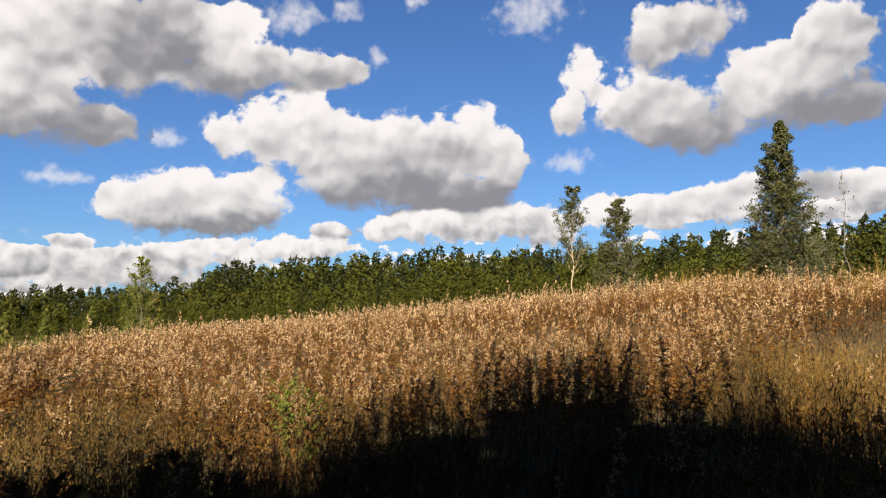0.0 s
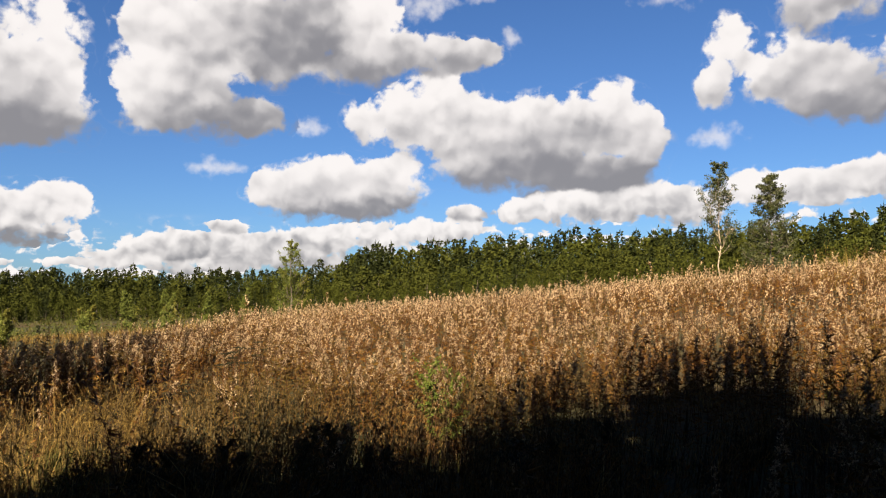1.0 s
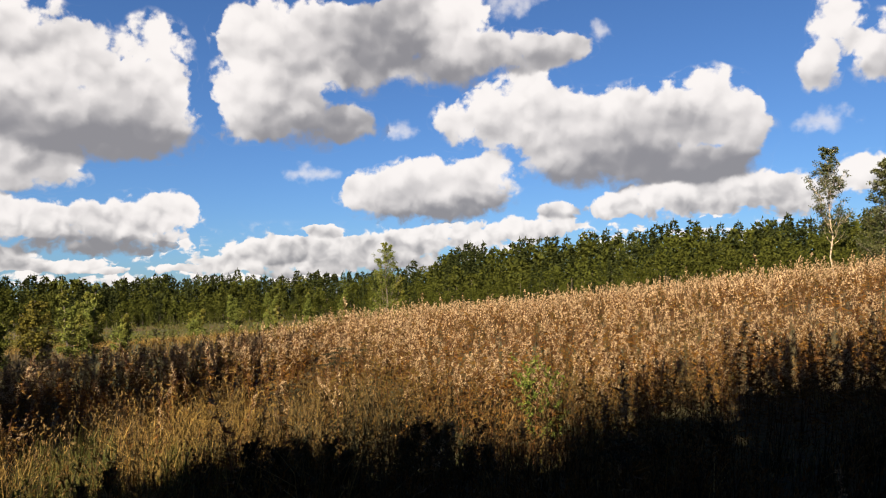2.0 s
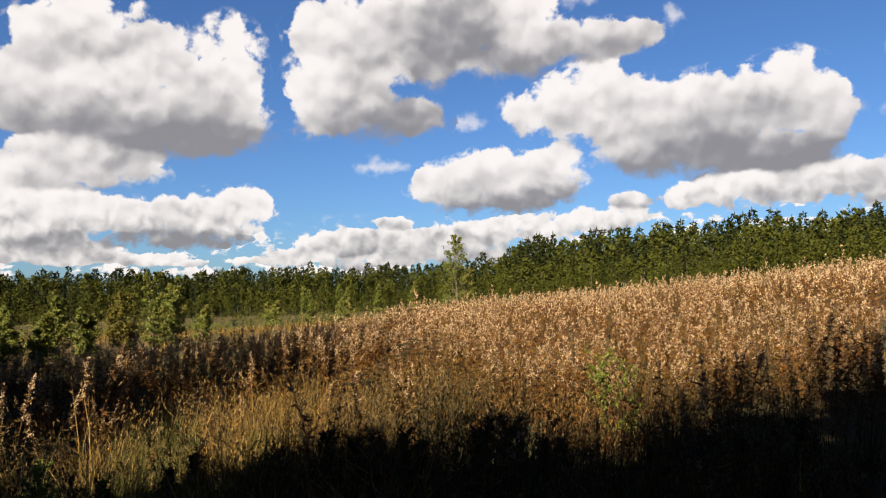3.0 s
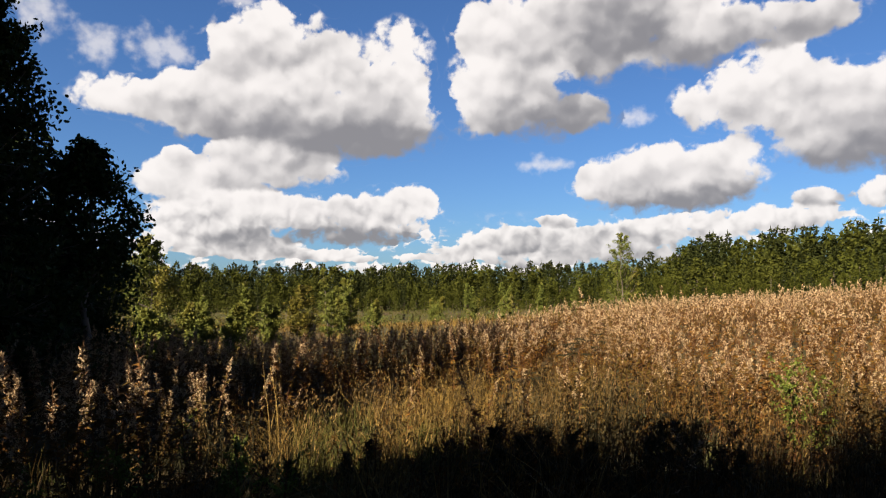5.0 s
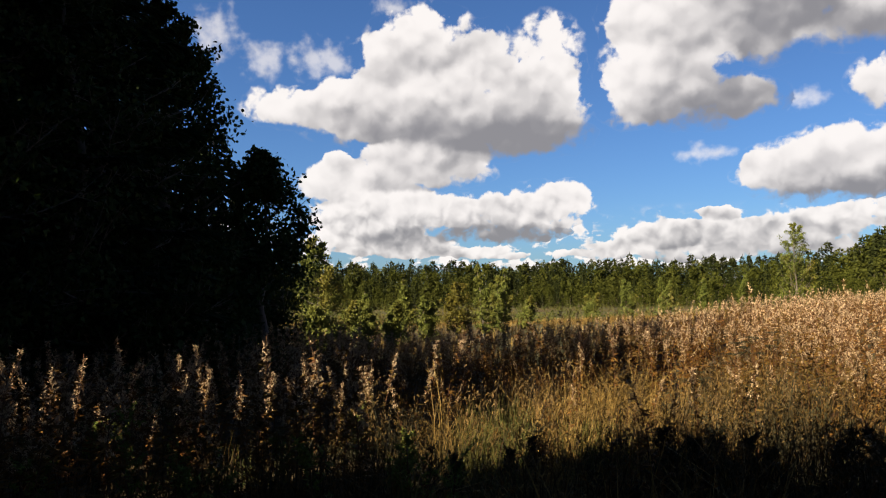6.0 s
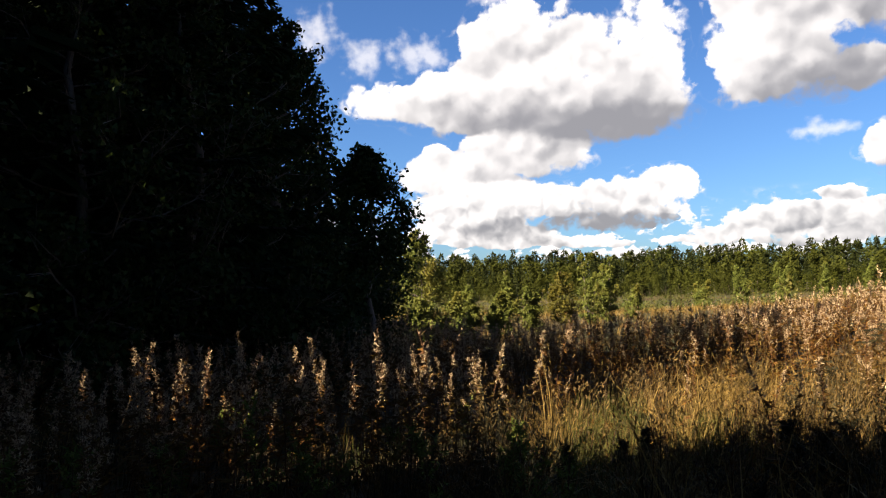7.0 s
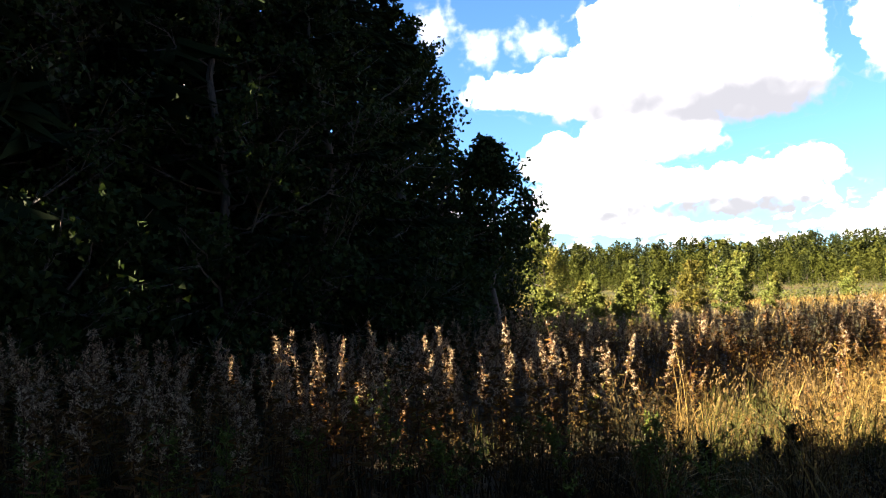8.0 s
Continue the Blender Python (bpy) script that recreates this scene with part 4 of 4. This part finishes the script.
def make_grass():
    rng = np.random.default_rng(21)
    mats = [M_STRAW, M_SEDGE, M_GREEN, M_RUST, M_HUSK]
    straw = [tuft(rng, 24, 0.82, 0.08, 0.0065, 0.3, 0, 0, 0.8) for _ in range(8)]
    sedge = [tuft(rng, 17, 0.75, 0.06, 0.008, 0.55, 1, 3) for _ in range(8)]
    green = [tuft(rng, 18, 0.42, 0.07, 0.009, 0.0, 2, 2) for _ in range(6)]
    low = [tuft(rng, 9, 0.7, 0.14, 0.02, 0.0, 0, 0) for _ in range(6)]
    # same tufts in the darkened sedge, colour standing for shade in the gaps
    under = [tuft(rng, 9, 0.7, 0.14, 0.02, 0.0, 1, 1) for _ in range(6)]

    def sow(name, protos, n, b0, b1, r0, r1, chance, height, label):
        x, y, b, r = spread(n, b0, b1, r0, r1, rng)
        heap = np.sin(x * 2.1 + 1.7 * np.sin(y * 1.3 + 0.4)) * np.sin(y * 2.4 + 1.2 * np.sin(x * 1.1)) + 0.5 * np.sin(x * 5.3 + y * 2.0) * np.sin(y * 4.7 - x)
        k = rng.random(n) < chance(x, y, b, r) * np.where(r < 20, np.clip(0.42 + 1.15 * heap, 0.05, 1.0), 1.0)
        x, y = x[k], y[k]
        n = len(x)
        h = rng.normal(height, 0.15 * height, n).clip(0.5 * height, 1.5 * height)
        lean = rng.normal(size=(n, 2)) * 0.1 + (0.08, 0.02)
        tagged(scatter(name, protos, np.stack([x, y, land(x, y) - 0.02], 1), rng.uniform(0, 6.28, n), h, lean, rng, mats), label, "grass", kind="stuff")

    gold = lambda x, y, b, r: np.clip(0.05 + 0.95 * (np.exp(-(((b - 38) / 9) ** 2)) + smooth(-b, 16, 26)), 0, 1) * (1 - 0.93 * np.exp(-(((b - 45) / 3.0) ** 2)) * (r < 11))
    brown = lambda x, y, b, r: np.clip(0.3 + np.exp(-(((b - 18) / 14) ** 2)), 0, 1) * (1 - smooth(r, 12, 16))
    lush = lambda x, y, b, r: np.clip(0.06 + np.exp(-(((b - 45) / 4) ** 2)) * (r < 11) + 0.5 * smooth(b, 55, 70), 0, 1)
    oats = [stalks(rng) for _ in range(10)]
    husky = lambda x, y, b, r: np.clip(0.25 + 1.3 * np.exp(-(((b - 17) / 17) ** 2)) + 0.5 * smooth(-b, 14, 24), 0, 1.2) * smooth(r, 4.2, 5.5)
    sow("oat_grass", oats, 3300, -40, 62, 4.2, 12.5, husky, 1.0, "dry brown oat grass with drooping husks")
    sow("straw_grass", straw, 4600, -46, 100, 2.2, 15, gold, 1.0, "tall dry straw-coloured grass with loose panicles")
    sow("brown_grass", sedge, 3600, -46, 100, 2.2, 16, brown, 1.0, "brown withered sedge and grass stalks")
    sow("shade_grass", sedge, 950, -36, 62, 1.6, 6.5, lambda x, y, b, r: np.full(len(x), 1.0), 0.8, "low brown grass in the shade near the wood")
    sow("ground_litter", under, 3000, -38, 98, 2.0, 10.0, lambda x, y, b, r: np.full(len(x), 3.0), 0.6, "matted withered grass over the soil, darkened for the shade between plants")
    sow("path_grass", green, 520, 42.4, 47.6, 3.2, 11.5, lambda x, y, b, r: np.full(len(x), 3.0), 1.0, "fresh green grass on a trodden strip")
    sow("meadow_tuft", green, 420, 35.5, 40.0, 7.2, 10.0, lambda x, y, b, r: np.full(len(x), 1.2), 1.25, "yellow-green grass tufts between golden tussocks")
    sow("green_grass", green, 3600, -46, 100, 1.8, 14, lush, 1.0, "short green grass along a trodden strip")
    reed = [tuft(rng, 14, 1.75, 0.1, 0.012, 0.9, 0, 0, 0.1) for _ in range(5)]
    sow("reed_grass", reed, 230, -24.5, -16.5, 34, 43, lambda x, y, b, r: np.full(len(x), 0.9), 1.0, "pale feathery reed grass on the crest of the rise")
    sow("reed_grass", reed, 120, -36, -29, 26, 36, lambda x, y, b, r: np.full(len(x), 0.9), 1.0, "pale feathery reed grass beside the birches")
    sow("field_grass", under, 3900, -46, 60, 14, 46, lambda x, y, b, r: np.full(len(x), 0.9), 1.0, "brown undergrowth darkened for the shade between the fireweed stems")
    sow("meadow_grass", low, 3000, 22, 62, 26, 120, lambda x, y, b, r: np.full(len(x), 0.9), 1.1, "pale dry meadow grass beyond the fireweed")


make_grass()


# ---------------------------------------------------------------- single plants that stand out
def fireweed_plant(x, y, height, seed):
    rng = np.random.default_rng(seed)
    stem, leaf, head = fireweed_soups(rng, True, True)
    top = tagged(new("fireweed_plant"), "tall faded fireweed with pale seed fluff and rusty leaves", "fireweed", "fireweed plants at the near edge")
    top.matrix_basis = pose(x, y, float(land(x, y)) - 0.03, rng.normal() * 4, rng.normal() * 4, rng.uniform(0, 360))
    for name, soup in (("stem", stem), ("foliage", leaf), ("seed_head", head)):
        for k in range(len(soup.v)):
            soup.v[k] = soup.v[k] * height
        tagged(part(name, soup, FIRE_MATS, top), kind="" if name == "stem" else "stuff")
    return top


fire_rng = np.random.default_rng(77)
for k in range(30):
    fireweed_plant(*at(54 + 1.35 * k + fire_rng.normal() * 0.5, fire_rng.uniform(5.6, 7.8)), fire_rng.uniform(1.1, 1.42), 300 + k)
for k, (b, r, h) in enumerate([(-15.3, 5.6, 1.15), (-10.8, 4.6, 0.95), (-8.0, 4.2, 0.85), (-29.5, 5.5, 1.1), (-31.0, 7.0, 1.2), (88.0, 4.4, 1.25), (92.0, 4.8, 1.3), (95.0, 4.2, 1.2), (80.5, 4.6, 1.1)]):
    fireweed_plant(*at(b, r), h, 350 + k)


def herb_soups(rng, height, arms, leaves_each, leaf_len):
    """A branching herb: a main stem, side shoots and many small leaves."""
    stem, leaf = Soup(), Soup()
    tip = np.array([rng.normal() * 0.06, rng.normal() * 0.06, 1.0]) * height
    main = np.stack([tip * f for f in np.linspace(0, 1, 4)])
    stem.add(*tube(main, (0.006, 0.005, 0.004, 0.002), 4))
    for i in range(arms):
        u = rng.uniform(0.2, 0.95)
        a = i * 2.4
        end = tip * u + np.array([np.cos(a) * 0.24, np.sin(a) * 0.24, 0.24]) * height * rng.uniform(0.5, 1.1) * (1.15 - u * 0.6)
        stem.add(*tube(np.stack([tip * u, end]), (0.003, 0.0015), 3))
        f = rng.uniform(0.15, 1.0, leaves_each)[:, None]
        p = tip * u * (1 - f) + end * f
        leaf.add(*blades(p, rng.normal(size=(leaves_each, 3)) + (0, 0, 0.2), rng.uniform(0.6, 1.3, leaves_each) * leaf_len, leaf_len * 0.42, rng))
    return stem, leaf


def herb(name, label, group, b, r, height, arms, leaves_each, leaf_len, mat, seed):
    rng = np.random.default_rng(seed)
    x, y = at(b, r)
    top = tagged(new(name), label, "plant", group)
    top.matrix_basis = pose(x, y, float(land(x, y)) - 0.02, 0, 0, rng.uniform(0, 360))
    stem, leaf = herb_soups(rng, height, arms, leaves_each, leaf_len)
    tagged(part("stem", stem, [M_STEM], top), kind="stuff")
    tagged(part("foliage", leaf, [mat], top), kind="stuff")


herb("goldenrod", "fresh green goldenrod among the withered fireweed", "", 10.9, 9.2, 1.3, 40, 28, 0.05, M_HERB, 400)
herb("goldenrod", "fresh green goldenrod among the withered fireweed", "", 10.3, 9.5, 1.15, 30, 26, 0.05, M_HERB, 401)
herb_rng = np.random.default_rng(91)
for k in range(36):
    b, r = herb_rng.uniform(-4, 62), herb_rng.uniform(4.6, 11.5)
    b += 5.5 if 42 < b < 48 else 0.0
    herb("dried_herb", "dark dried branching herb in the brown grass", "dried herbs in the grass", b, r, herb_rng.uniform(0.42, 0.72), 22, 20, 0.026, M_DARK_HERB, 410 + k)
for k in range(26):
    b, r = herb_rng.uniform(48, 97), herb_rng.uniform(4.6, 8.0)
    herb("leafy_herb", "leafy green herb at the foot of the fireweed", "green herbs by the fireweed", b, r, herb_rng.uniform(0.5, 0.95), 18, 22, 0.04, M_HERB, 460 + k)
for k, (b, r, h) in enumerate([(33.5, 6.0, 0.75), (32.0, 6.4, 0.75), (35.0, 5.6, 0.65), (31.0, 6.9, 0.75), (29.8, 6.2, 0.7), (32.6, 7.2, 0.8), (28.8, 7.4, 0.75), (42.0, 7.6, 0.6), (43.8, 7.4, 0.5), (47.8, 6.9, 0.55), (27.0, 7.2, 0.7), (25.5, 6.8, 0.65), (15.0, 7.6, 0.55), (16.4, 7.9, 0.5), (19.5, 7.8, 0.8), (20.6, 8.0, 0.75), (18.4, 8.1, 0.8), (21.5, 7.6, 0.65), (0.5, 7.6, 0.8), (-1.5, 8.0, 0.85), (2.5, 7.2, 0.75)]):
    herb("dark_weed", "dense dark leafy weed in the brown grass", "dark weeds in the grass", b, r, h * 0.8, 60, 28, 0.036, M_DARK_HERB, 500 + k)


def umbel_plant(b, r, height, seed):
    """A dried umbellifer: hollow stem, spread rays and dark flat seed heads."""
    rng = np.random.default_rng(seed)
    x, y = at(b, r)
    top = tagged(new("dried_umbel"), "dry dark umbel plant with flat seed heads", "plant", "dried umbels in the grass")
    top.matrix_basis = pose(x, y, float(land(x, y)) - 0.02, rng.normal() * 3, rng.normal() * 3, rng.uniform(0, 360))
    stem = Soup()
    stem.add(*tube([(0, 0, 0), (0.01, 0, height * 0.5), (0, 0.01, height)], (0.008, 0.006, 0.004), 6))
    part("stem", stem, [M_STEM], top)
    for k in range(4):
        head = Soup()
        a = k * 1.7 + rng.uniform(-0.3, 0.3)
        foot = np.array([0, 0, height * (1.0 if k == 0 else rng.uniform(0.7, 0.85))])
        hub = foot + (np.array([0, 0, 0.04]) if k == 0 else np.array([math.cos(a) * 0.13, math.sin(a) * 0.13, 0.14]))
        head.add(*tube(np.stack([foot, hub]), (0.004, 0.003), 4))
        for i in range(12):
            t = i * 2.4
            q = 0.09 * math.sqrt((i + 0.5) / 12)
            end = hub + np.array([math.cos(t) * q, math.sin(t) * q, 0.06])
            head.add(*tube(np.stack([hub, end]), (0.0015, 0.001), 3))
            way = rng.normal(size=(10, 3)) * (1, 1, 0.4)
            head.add(*blades(end + rng.normal(size=(10, 3)) * (0.012, 0.012, 0.004), way, 0.02, 0.012, rng))
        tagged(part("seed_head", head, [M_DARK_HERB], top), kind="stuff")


for k, (b, r, h) in enumerate([(26.0, 11.6, 1.15), (27.2, 11.9, 1.05), (24.6, 12.3, 1.1), (30.0, 9.8, 0.95), (5.0, 4.9, 0.75)]):
    umbel_plant(b, r, h, 520 + k)


def tussock(b, r, height, blades_, seed):
    """A big golden tussock of arching blades with tall bent panicles."""
    rng = np.random.default_rng(seed)
    x, y = at(b, r)
    top = tagged(new("grass_tussock"), "golden tussock of arching dry grass with panicles", "grass", "golden tussocks")
    top.matrix_basis = pose(x, y, float(land(x, y)) - 0.02, 0, 0, rng.uniform(0, 360))
    low, tall = Soup(), Soup()
    v, q, m = tuft(rng, blades_, height * 0.8, 0.12, 0.006, 0.0, 0, 0, 0.85)
    low.add(v, q)
    v, q, m = tuft(rng, 16, height * 1.35, 0.1, 0.005, 1.0, 0, 0, 0.25)
    tall.add(v, q)
    tagged(part("blade_tuft", low, [M_STRAW], top), kind="stuff")
    tagged(part("panicle", tall, [M_STRAW], top), kind="stuff")


for k, (b, r, h, n) in enumerate([(49.6, 7.0, 0.95, 170), (51.2, 6.3, 0.85, 140), (48.4, 8.2, 0.9, 140), (40.6, 7.4, 0.85, 150), (38.6, 8.2, 0.9, 160), (40.2, 9.2, 0.95, 150), (36.0, 8.8, 0.9, 150), (33.6, 9.6, 0.95, 150),
                                  (48.6, 9.9, 0.95, 150), (31.0, 10.2, 0.95, 140), (37.6, 10.4, 1.0, 150), (34.6, 7.6, 0.8, 140), (-27.0, 6.2, 0.85, 130), (-30.0, 8.4, 0.9, 130), (-24.0, 8.8, 0.9, 130)]):
    tussock(b, r, h, n, 560 + k)
